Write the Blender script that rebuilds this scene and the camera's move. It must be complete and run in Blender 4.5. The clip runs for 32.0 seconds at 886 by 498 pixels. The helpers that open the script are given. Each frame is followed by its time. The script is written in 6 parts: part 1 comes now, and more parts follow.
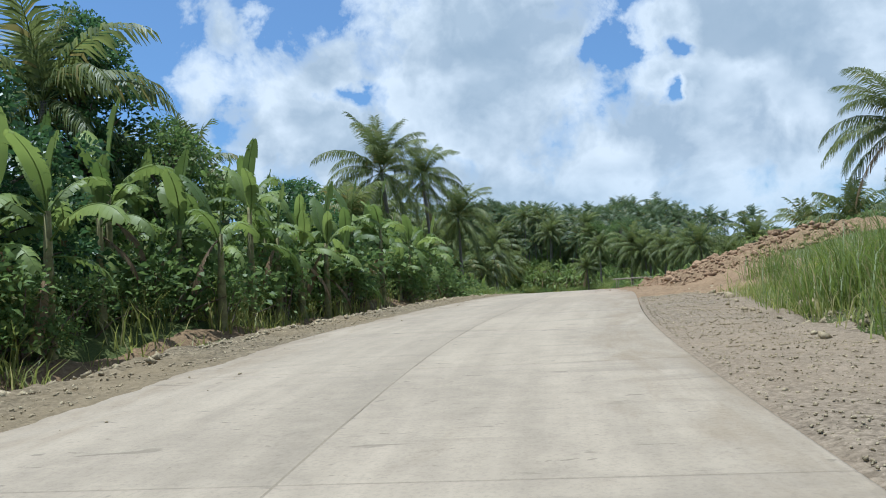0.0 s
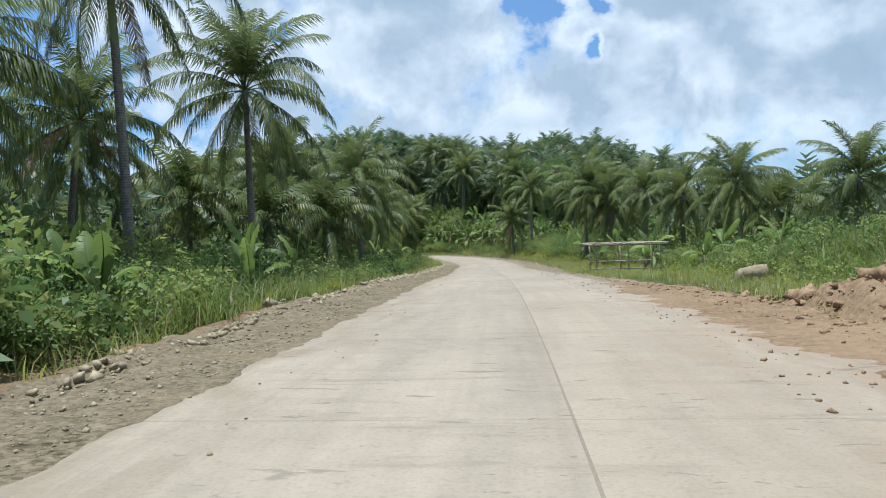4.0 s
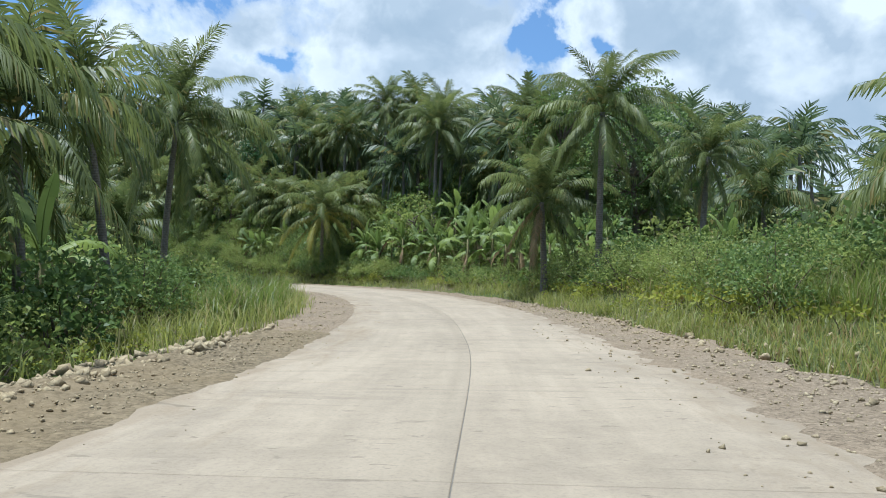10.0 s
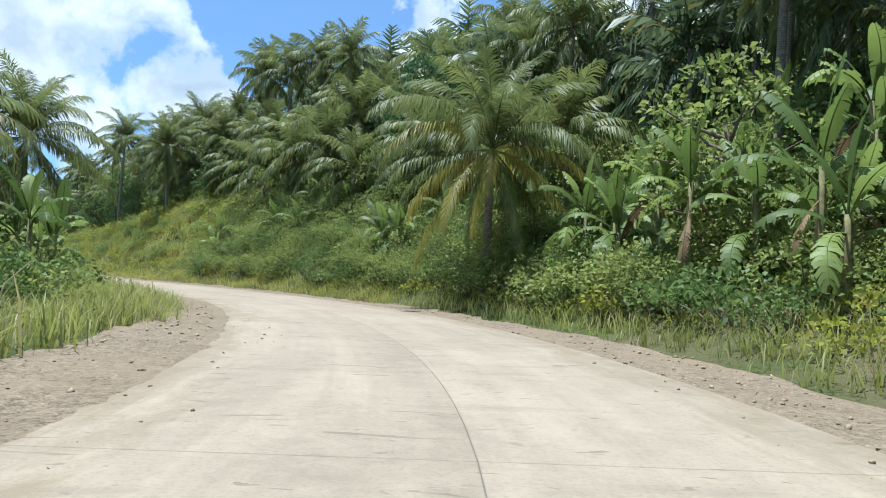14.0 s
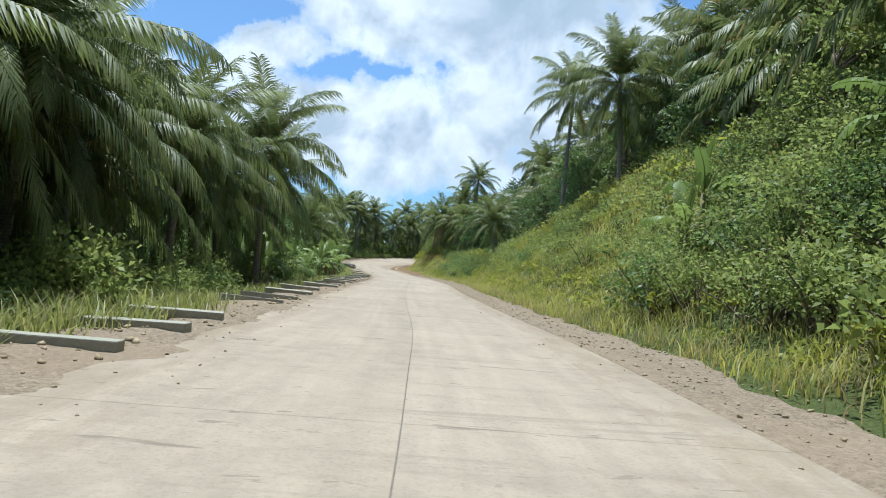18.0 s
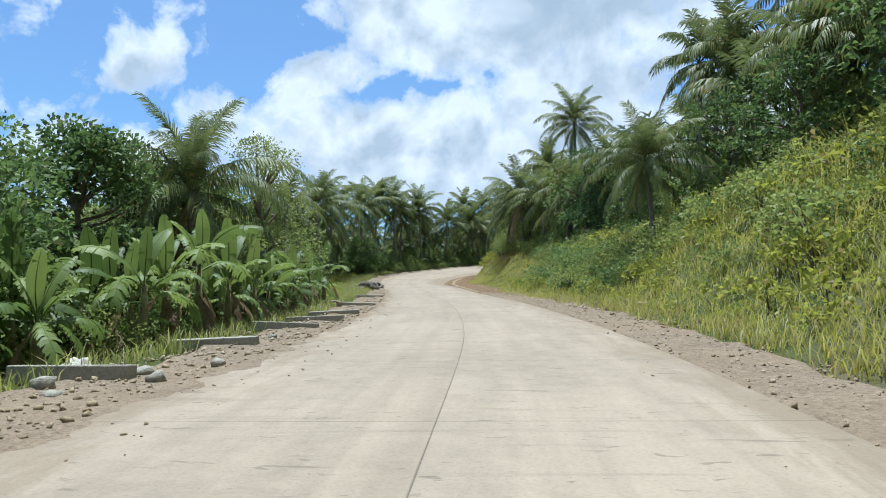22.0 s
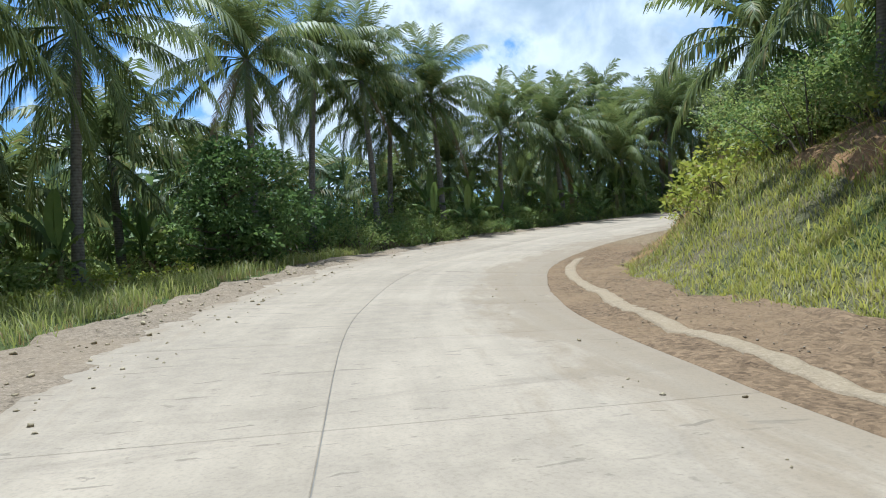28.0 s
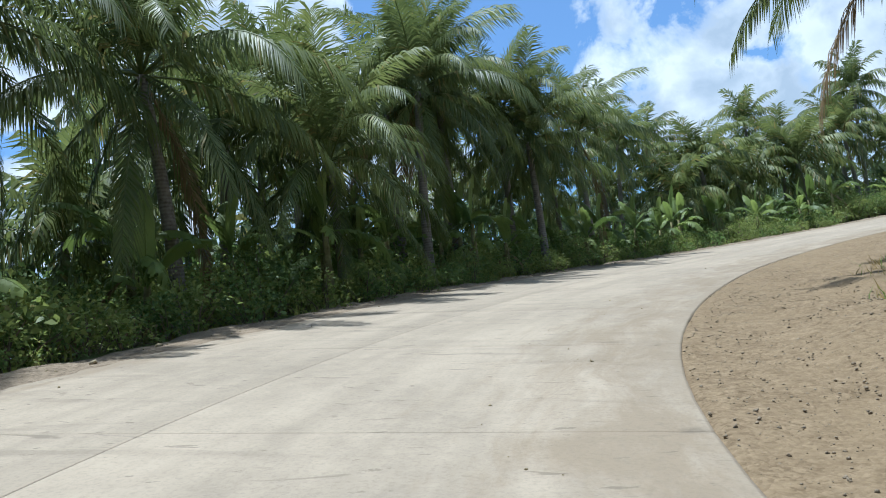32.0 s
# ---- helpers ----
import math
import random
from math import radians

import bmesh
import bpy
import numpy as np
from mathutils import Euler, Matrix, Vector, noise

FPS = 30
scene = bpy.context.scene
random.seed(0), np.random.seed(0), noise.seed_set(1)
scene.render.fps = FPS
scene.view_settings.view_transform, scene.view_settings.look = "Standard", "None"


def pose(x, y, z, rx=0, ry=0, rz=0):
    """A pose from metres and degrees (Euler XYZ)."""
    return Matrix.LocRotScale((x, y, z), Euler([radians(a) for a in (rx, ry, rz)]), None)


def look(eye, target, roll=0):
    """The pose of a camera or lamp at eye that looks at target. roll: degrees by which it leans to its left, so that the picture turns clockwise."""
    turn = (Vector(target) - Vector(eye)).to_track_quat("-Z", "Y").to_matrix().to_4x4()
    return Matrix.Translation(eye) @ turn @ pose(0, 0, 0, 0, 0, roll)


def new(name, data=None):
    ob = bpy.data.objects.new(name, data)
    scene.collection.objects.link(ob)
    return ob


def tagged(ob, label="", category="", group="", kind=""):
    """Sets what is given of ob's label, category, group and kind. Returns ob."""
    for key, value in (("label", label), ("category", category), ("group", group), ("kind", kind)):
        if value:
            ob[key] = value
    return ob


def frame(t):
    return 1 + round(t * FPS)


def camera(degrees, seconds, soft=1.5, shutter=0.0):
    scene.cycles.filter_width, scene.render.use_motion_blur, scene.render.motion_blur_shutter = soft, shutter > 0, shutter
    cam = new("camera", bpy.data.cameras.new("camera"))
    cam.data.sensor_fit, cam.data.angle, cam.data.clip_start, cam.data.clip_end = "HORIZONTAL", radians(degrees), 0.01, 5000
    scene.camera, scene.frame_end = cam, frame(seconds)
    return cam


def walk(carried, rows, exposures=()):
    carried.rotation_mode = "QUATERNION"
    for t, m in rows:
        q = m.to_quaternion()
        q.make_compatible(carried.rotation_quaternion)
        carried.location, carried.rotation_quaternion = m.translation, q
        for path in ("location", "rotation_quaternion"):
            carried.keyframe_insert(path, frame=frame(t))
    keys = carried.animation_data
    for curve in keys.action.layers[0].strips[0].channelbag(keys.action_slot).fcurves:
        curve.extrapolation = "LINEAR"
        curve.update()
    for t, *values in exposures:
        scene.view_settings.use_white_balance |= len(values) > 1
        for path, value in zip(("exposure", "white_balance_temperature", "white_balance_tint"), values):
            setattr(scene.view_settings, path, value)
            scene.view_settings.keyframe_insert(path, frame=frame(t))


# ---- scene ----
cam = camera(63.5, 32.0, soft=1.0)
METRES, EYE, TILT, LEAN, TURN = 330.0, 1.35, 3.0, 3.5, 0.0
ROWS = [
    (0.0, 0.0, 0.0, 0.0, -0.0, 0.0, 0.0),
    (0.5, 0.0018, 0.0171, -0.0, -1.4, 0.09, -0.9),
    (1.0, 0.0043, 0.0341, -0.0003, -3.1, 0.17, -1.72),
    (1.5, 0.0073, 0.051, -0.0007, -4.34, -1.0, -1.45),
    (2.0, 0.0103, 0.0676, -0.0011, -5.31, -1.53, -1.44),
    (2.5, 0.0131, 0.0839, -0.0016, -5.64, -2.32, -1.3),
    (3.0, 0.0157, 0.0997, -0.0023, -5.86, -2.52, -1.17),
    (3.5, 0.0184, 0.1155, -0.0031, -6.25, -4.13, -1.31),
    (4.0, 0.0212, 0.1314, -0.0039, -6.77, -3.99, -2.26),
    (4.5, 0.0245, 0.149, -0.0048, -6.99, -3.62, -2.86),
    (6.5, 0.0366, 0.2082, -0.0088, -6.59, -3.94, -2.49),
    (7.0, 0.0397, 0.2236, -0.0101, -6.74, -4.08, -2.39),
    (7.5, 0.0427, 0.2391, -0.0115, -6.76, -3.87, -2.88),
    (8.0, 0.0458, 0.2549, -0.0129, -6.78, -3.43, -3.79),
    (8.5, 0.0487, 0.2711, -0.0142, -6.75, -2.97, -4.14),
    (9.0, 0.0518, 0.2875, -0.0156, -6.81, -2.41, -4.3),
    (9.5, 0.0547, 0.3035, -0.0168, -6.84, -2.11, -4.44),
    (10.0, 0.0577, 0.3197, -0.0181, -6.86, -1.36, -4.32),
    (10.5, 0.0605, 0.3357, -0.0193, -6.86, -0.82, -4.02),
    (11.0, 0.0631, 0.3512, -0.0204, -6.94, -0.13, -3.69),
    (11.5, 0.0651, 0.3656, -0.0212, -6.7, 0.53, -3.54),
    (12.0, 0.0668, 0.3805, -0.0222, -3.35, 0.87, -4.25),
    (12.5, 0.0678, 0.396, -0.0231, 1.49, -0.37, -4.32),
    (13.0, 0.0679, 0.4106, -0.0239, 4.79, -0.59, -4.56),
    (13.5, 0.0672, 0.4259, -0.0248, 9.51, -0.97, -4.67),
    (14.0, 0.0651, 0.4404, -0.0258, 14.63, -1.6, -5.04),
    (14.5, 0.0621, 0.4544, -0.0266, 20.22, -1.79, -4.85),
    (15.0, 0.0576, 0.4683, -0.0277, 25.43, -1.89, -4.6),
    (15.5, 0.0519, 0.4819, -0.0287, 31.94, -1.98, -4.3),
    (17.5, 0.0171, 0.5302, -0.0337, 51.45, -2.63, -4.86),
    (18.0, 0.0052, 0.541, -0.0349, 53.46, -2.85, -4.26),
    (18.5, -0.0075, 0.5508, -0.0362, 54.22, -2.49, -3.36),
    (19.0, -0.0211, 0.5605, -0.0374, 55.53, -2.33, -2.78),
    (19.5, -0.0349, 0.5701, -0.0389, 56.9, -2.08, -2.54),
    (20.0, -0.049, 0.5797, -0.0401, 57.58, -1.88, -1.62),
    (20.5, -0.0626, 0.5889, -0.0415, 58.06, -1.72, -0.83),
    (21.0, -0.0771, 0.5988, -0.0429, 58.28, -1.77, 0.26),
    (21.5, -0.0912, 0.6081, -0.0442, 58.48, -1.92, 1.0),
    (22.0, -0.1054, 0.6177, -0.0455, 58.48, -2.08, 1.61),
    (22.5, -0.1193, 0.6273, -0.0467, 58.45, -2.31, 2.2),
    (23.0, -0.133, 0.6367, -0.048, 58.36, -3.17, 2.52),
    (23.5, -0.1465, 0.6455, -0.0492, 58.49, -3.96, 2.8),
    (24.0, -0.16, 0.6542, -0.0503, 59.06, -3.99, 2.8),
    (24.5, -0.1738, 0.6628, -0.0516, 60.2, -3.81, 2.3),
    (26.5, -0.2326, 0.6947, -0.0565, 62.49, -4.86, 1.72),
    (27.0, -0.2466, 0.7017, -0.0576, 62.01, -4.44, 2.69),
    (27.5, -0.2604, 0.7084, -0.0583, 61.44, -4.2, 3.75),
    (28.0, -0.2735, 0.715, -0.059, 60.74, -3.95, 4.94),
    (28.5, -0.285, 0.7214, -0.0597, 59.96, -3.64, 5.98),
    (29.0, -0.2978, 0.7286, -0.0606, 57.81, -3.16, 6.27),
    (29.5, -0.3088, 0.7358, -0.0614, 54.99, -2.66, 6.39),
    (30.0, -0.3192, 0.7435, -0.0621, 51.15, -2.2, 6.55),
    (30.5, -0.3289, 0.7518, -0.0625, 47.79, -1.71, 6.61),
    (31.0, -0.3376, 0.7606, -0.0628, 42.88, -0.72, 6.48),
    (31.5, -0.3456, 0.7701, -0.063, 39.3, 0.27, 6.38),
    (32.0, -0.3518, 0.7796, -0.063, 32.54, 0.54, 6.26),
]
walk(cam, [(t, pose(0, 0, EYE, TILT, LEAN, TURN) @ pose(METRES * x, METRES * y, METRES * z, 90 + pitch, roll, yaw)) for t, x, y, z, yaw, pitch, roll in ROWS],
     exposures=[(0.0, 0.36, 5480.0, 5.0), (4.0, 0.48, 5540.0, 5.0), (7.0, 0.58, 5600.0, 5.0), (9.0, 0.52, 5560.0, 5.0), (13.0, 0.85, 5540.0, 5.0), (15.0, 0.70, 5540.0, 5.0), (20.0, 0.60, 5560.0, 5.0), (24.0, 0.54, 5480.0, 5.0), (28.0, 0.66, 5360.0, 5.0), (32.0, 0.60, 5320.0, 5.0)])

# ================= world, sun =================
SUN_YAW, SUN_UP = 80.0, 79.0          # degrees: anticlockwise from +y, above the horizon
sun_way = Vector((-math.sin(radians(SUN_YAW)) * math.cos(radians(SUN_UP)), math.cos(radians(SUN_YAW)) * math.cos(radians(SUN_UP)), math.sin(radians(SUN_UP))))
sun = new("sun", bpy.data.lights.new("sun", "SUN"))
sun.data.energy, sun.data.angle, sun.data.color = 4.7, radians(0.6), (1.0, 0.97, 0.925)
sun.matrix_world = look((0, 0, 60), Vector((0, 0, 60)) - sun_way)


class Nodes:
    """Short hand for a node tree."""

    def __init__(self, tree):
        self.tree = tree
        tree.nodes.clear()

    def add(self, kind, **values):
        node = self.tree.nodes.new(kind)
        for key, value in values.items():
            if key == "_operation":
                node.operation = value
            elif key == "_bands":
                node.bands_direction = value
            else:
                self.put(node, key, value)
        return node

    def put(self, node, key, value):
        slot = node.inputs[int(key[1:])] if key[0] == "i" and key[1:].isdigit() else node.inputs[key.replace("__", " ")]
        if isinstance(value, bpy.types.NodeSocket):
            self.tree.links.new(value, slot)
        else:
            slot.default_value = value

    def noise(self, vector, scale, detail=4.0, rough=0.55, distort=0.0):
        return self.add("ShaderNodeTexNoise", Vector=vector, Scale=scale, Detail=detail, Roughness=rough, Distortion=distort).outputs["Fac"]

    def ramp(self, fac, *stops):
        node = self.add("ShaderNodeValToRGB", Fac=fac)
        ramp = node.color_ramp
        while len(ramp.elements) < len(stops):
            ramp.elements.new(0.5)
        for element, (place, colour) in zip(ramp.elements, stops):
            element.position = place
            element.color = (*colour, 1) if isinstance(colour, tuple) else (colour, colour, colour, 1)
        return node.outputs["Color"]

    def mix(self, fac, a, b, blend="MIX"):
        node = self.add("ShaderNodeMix")
        node.data_type, node.blend_type = "RGBA", blend
        for slot, value in ((0, fac), (6, a), (7, b)):
            if isinstance(value, bpy.types.NodeSocket):
                self.tree.links.new(value, node.inputs[slot])
            else:
                node.inputs[slot].default_value = (*value, 1) if isinstance(value, tuple) else value
        return node.outputs[2]

    def math(self, kind, a, b=0.0):
        return self.add("ShaderNodeMath", _operation=kind, i0=a, i1=b).outputs[0]


# cumulus banks and clear holes: yaw and height in degrees, half width, half height, weight
CLOUDS = [(17.8, 17, 3.2, 8, 0.42), (9.2, 13, 6.8, 6, 1.0), (-4.5, 17, 9.5, 9, 1.2), (-6, 27, 13, 7, 0.9), (-25, 14, 10, 9.5, 1.25), (-38, 14, 12, 9, 1.1), (-10, 6, 27, 5.5, 0.8), (-15, 9.5, 9, 4.6, 0.95),
          (33.5, 12.5, 5.2, 4.2, 0.85), (47, 14.5, 10, 8.5, 0.9), (52, 20.5, 15.5, 5.6, 1.2), (57, 10, 9.5, 4.6, 1.0), (67.5, 15.9, 3.6, 2.2, 0.9), (64.5, 10.5, 11, 4.2, 1.0), (75, 13, 4, 2, 0.6), (81, 16, 2.5, 2.2, 0.6),
          (82, 8, 9, 3.5, 0.7), (15.7, 20.5, 2.2, 3.4, 0.7), (7.5, 16, 5, 4, 0.9), (41, 24.5, 3.5, 2.2, 0.6), (60, 25, 5, 2.5, 0.8), (-60, 18, 16, 10, 0.9), (108, 15, 14, 8, 0.8), (148, 20, 22, 11, 0.9), (-110, 24, 30, 13, 0.9),
          # overhead, out of view: cloud added to raise the ambient light
          (10, 66, 70, 18, 0.7), (-120, 62, 50, 16, 0.7)]
HOLES = [(-14.5, 17.8, 2.4, 2.0, 0.72), (-20, 16.8, 1.5, 1.7, 0.85), (-18, 13.8, 1.1, 1.1, 0.8), (6.6, 14.5, 3.2, 1.1, 0.8), (57, 14.8, 7, 0.8, 0.18), (72, 19, 4, 3, 0.7), (26, 19, 7, 6, 0.8), (30, 24, 8, 4, 0.8)]


def build_world():
    world = bpy.data.worlds.new("sky")
    scene.world = world
    world.use_nodes = True
    n = Nodes(world.node_tree)
    way = n.add("ShaderNodeTexCoord").outputs["Generated"]
    sky = n.add("ShaderNodeTexSky")
    sky.sky_type, sky.sun_disc, sky.sun_elevation, sky.sun_rotation = "NISHITA", False, radians(SUN_UP), radians(-SUN_YAW)
    sky.dust_density, sky.ozone_density = 1.0, 1.6
    blue = n.mix(1.0, sky.outputs["Color"], (0.057, 0.080, 0.099), "MULTIPLY")
    blue = n.mix(0.16, blue, (0.40, 0.47, 0.54))
    split = n.add("ShaderNodeSeparateXYZ", Vector=way)
    tall = n.math("MAXIMUM", split.outputs["Z"], 0.0)
    yaw = n.math("MULTIPLY", n.math("ARCTAN2", n.math("MULTIPLY", split.outputs["X"], -1.0), split.outputs["Y"]), 180 / math.pi)
    rise = n.math("MULTIPLY", n.math("ARCSINE", split.outputs["Z"]), 180 / math.pi)
    # the banks' outlines are stirred before they are drawn
    stir = n.add("ShaderNodeSeparateColor", Color=n.add("ShaderNodeTexNoise", Vector=way, Scale=9.0, Detail=5.0, Roughness=0.6).outputs["Color"])
    yaw = n.math("ADD", yaw, n.math("MULTIPLY", n.math("SUBTRACT", stir.outputs[0], 0.5), 9.0))
    rise = n.math("ADD", rise, n.math("MULTIPLY", n.math("SUBTRACT", stir.outputs[1], 0.5), 6.0))

    def lumps(rows):
        total = 0.0
        for y0, e0, wide, high, weight in rows:
            a = n.math("MULTIPLY", n.math("SUBTRACT", yaw, y0), 1 / wide)
            b = n.math("MULTIPLY", n.math("SUBTRACT", rise, e0), 1 / high)
            far = n.math("SQRT", n.math("ADD", n.math("MULTIPLY", a, a), n.math("MULTIPLY", b, b)))
            total = n.math("MAXIMUM", n.add("ShaderNodeMapRange", Value=far, i1=0.0, i2=1.25, i3=weight, i4=0.0).outputs[0], total)
        return total

    bank = n.math("SUBTRACT", lumps(CLOUDS), lumps(HOLES))
    puff = n.noise(way, 15.0, 12.0, 0.60, 0.25)
    dense = n.math("ADD", n.math("MULTIPLY", n.math("SUBTRACT", puff, 0.5), 1.5), bank)
    cover = n.ramp(dense, (0.08, 0.0), (0.24, 0.62), (0.46, 1.0))
    # sunlit tops and rims, grey bellies
    broad = [n.noise(n.add("ShaderNodeMapping", Vector=way, Location=at).outputs[0], 7.5, 7.0, 0.52, 0.2) for at in ((0, 0, 0), (0.02, -0.01, 0.035))]
    relief = n.math("ADD", n.math("MULTIPLY", n.math("SUBTRACT", broad[0], broad[1]), 2.6), 0.5)
    relief = n.math("ADD", relief, n.math("MULTIPLY", n.math("SUBTRACT", puff, 0.5), 0.5))
    belly = n.noise(n.add("ShaderNodeMapping", Vector=way, Scale=(1.0, 1.0, 1.7)).outputs[0], 5.0, 4.0, 0.5, 0.3)
    deep = n.math("MULTIPLY", n.ramp(dense, (0.40, 0.0), (0.95, 1.0)), n.ramp(belly, (0.39, 0.0), (0.57, 1.0)))
    light = n.ramp(relief, (0.28, (0.37, 0.42, 0.475)), (0.50, (0.50, 0.535, 0.57)), (0.72, (0.64, 0.66, 0.68)))
    light = n.mix(n.math("MULTIPLY", n.ramp(dense, (0.24, 0.5), (0.55, 0.0)), 0.7), light, (0.65, 0.67, 0.69))
    light = n.mix(n.math("MULTIPLY", deep, 0.75), light, (0.30, 0.36, 0.42))
    low = n.add("ShaderNodeMapRange", Value=tall, i1=0.02, i2=0.16, i3=0.75, i4=0.0).outputs[0]
    light = n.mix(low, light, (0.46, 0.54, 0.61))
    colour = n.mix(cover, blue, light)
    back = n.add("ShaderNodeBackground", Color=colour, Strength=1.0)
    n.add("ShaderNodeOutputWorld", Surface=back.outputs[0])


build_world()


# ================= materials =================
def material(name):
    m = bpy.data.materials.new(name)
    m.use_nodes = True
    return m, Nodes(m.node_tree)


def finish(n, colour, rough=0.8, bump=None, strength=0.3, distance=0.02, gloss=0.3, through_light=0.0, glow=None):
    shader = n.add("ShaderNodeBsdfPrincipled", Roughness=rough)
    n.put(shader, "Base Color", colour if isinstance(colour, bpy.types.NodeSocket) else (*colour, 1))
    shader.inputs["Specular IOR Level"].default_value = gloss
    if bump is not None:
        b = n.add("ShaderNodeBump", Height=bump, Strength=strength, Distance=distance)
        n.put(shader, "Normal", b.outputs[0])
    out = shader.outputs[0]
    if through_light:
        clear = n.add("ShaderNodeBsdfTranslucent")
        n.put(clear, "Color", glow if glow is not None else colour)
        out = n.add("ShaderNodeMixShader", i0=through_light, i1=out, i2=clear.outputs[0]).outputs[0]
    n.add("ShaderNodeOutputMaterial", Surface=out)


def place(n):
    return n.add("ShaderNodeNewGeometry").outputs["Position"]


def leaf_material(name, dark, light, dry=None, share=0.0, rough=0.45, thin=0.3, scale=0.35, gloss=0.4, whole=False):
    """Foliage: tone varies from leaf to leaf, from plant to plant and in broad patches."""
    m, n = material(name)
    geo = n.add("ShaderNodeNewGeometry")
    where, one = geo.outputs["Position"], n.add("ShaderNodeObjectInfo").outputs["Random"]
    island = one if whole else geo.outputs["Random Per Island"]
    tone = n.math("ADD", n.math("MULTIPLY", island, 0.55), n.math("MULTIPLY", n.noise(where, scale, 3.0), 0.45))
    dark, light = ((1.95 * c[0], 1.75 * c[1], 1.8 * c[2]) for c in (dark, light))
    colour = n.mix(tone, dark, light)
    colour = n.mix(n.ramp(one, (0.0, 0.55), (0.5, 0.0)), colour, tuple(c * 0.8 for c in dark))
    colour = n.mix(n.ramp(n.noise(where, 0.55, 2.0, 0.5), (0.36, 0.5), (0.52, 0.0)), colour, tuple(c * 0.75 for c in dark))
    if dry:
        old = n.ramp(island, (1.0 - share - 0.02, 0.0), (1.0 - share, 1.0))
        colour = n.mix(old, colour, dry)
    finish(n, colour, rough, through_light=thin + 0.12, gloss=gloss)
    return m


PALM = leaf_material("palm_leaf", (0.036, 0.058, 0.018), (0.142, 0.172, 0.050), (0.25, 0.21, 0.07), 0.06, 0.46, 0.32, 0.35, 0.24)
PALM_FAR = leaf_material("far_palm_leaf", (0.020, 0.040, 0.017), (0.095, 0.132, 0.052), (0.20, 0.18, 0.06), 0.05, 0.46, 0.32, 0.35, 0.32)
PALM_DRY = leaf_material("dry_palm_leaf", (0.10, 0.075, 0.035), (0.20, 0.155, 0.075), None, 0, 0.7, 0.2)
PALM_GOLD = leaf_material("yellowing_palm_leaf", (0.10, 0.12, 0.02), (0.26, 0.24, 0.05), (0.30, 0.20, 0.06), 0.1, 0.5, 0.3)
BANANA = leaf_material("banana_leaf", (0.046, 0.083, 0.018), (0.165, 0.222, 0.055), None, 0.0, 0.52, 0.34, 1.4, 0.35, True)
BANANA_DRY = leaf_material("dry_banana_leaf", (0.075, 0.058, 0.030), (0.175, 0.135, 0.070), None, 0.0, 0.7, 0.2, 1.4, 0.2, True)
BUSH = leaf_material("bush_leaf", (0.036, 0.072, 0.020), (0.128, 0.190, 0.052), (0.20, 0.20, 0.07), 0.03, 0.5, 0.36, 0.35, 0.28)
BUSH_LIGHT = leaf_material("light_bush_leaf", (0.072, 0.115, 0.026), (0.205, 0.245, 0.068), (0.27, 0.25, 0.09), 0.05, 0.52, 0.40, 0.35, 0.28)
TREE_DARK = leaf_material("dark_tree_leaf", (0.020, 0.052, 0.020), (0.070, 0.135, 0.040), None, 0, 0.38, 0.28)
GRASS = leaf_material("grass_blade", (0.078, 0.104, 0.022), (0.215, 0.235, 0.062), (0.35, 0.31, 0.13), 0.12, 0.5, 0.42, 0.12)
GRASS_GOLD = leaf_material("golden_grass_blade", (0.115, 0.140, 0.022), (0.300, 0.290, 0.066), (0.42, 0.36, 0.15), 0.16, 0.5, 0.42, 0.12)
GRASS_DRY = leaf_material("dry_grass_blade", (0.12, 0.10, 0.035), (0.27, 0.22, 0.10), (0.16, 0.20, 0.05), 0.25, 0.6, 0.4, 0.12)
WEED = leaf_material("yellow_weed_leaf", (0.095, 0.132, 0.018), (0.275, 0.288, 0.048), (0.30, 0.24, 0.08), 0.08, 0.5, 0.42, 0.25, 0.28)
REED = leaf_material("reed_blade", (0.062, 0.100, 0.018), (0.180, 0.225, 0.048), (0.30, 0.26, 0.11), 0.16, 0.45, 0.42)


def bark_material(name, a, b, rings):
    m, n = material(name)
    where = n.add("ShaderNodeTexCoord").outputs["Object"]
    grain = n.noise(where, 9.0, 6.0, 0.6)
    band = n.add("ShaderNodeTexWave", Vector=where, Scale=rings, Distortion=1.5, Detail=3.0, _bands="Z").outputs["Fac"]
    tone = n.math("ADD", n.math("MULTIPLY", grain, 0.86), n.math("MULTIPLY", band, 0.14))
    finish(n, n.mix(n.ramp(tone, (0.25, 0.0), (0.75, 1.0)), a, b), 0.85, tone, 0.5, 0.03)
    return m


TRUNK = bark_material("palm_trunk", (0.085, 0.072, 0.056), (0.29, 0.255, 0.21), 3.4)
BARK = bark_material("bark", (0.06, 0.045, 0.03), (0.22, 0.17, 0.12), 0.8)
STEM = bark_material("banana_stem", (0.10, 0.085, 0.035), (0.26, 0.24, 0.10), 0.6)


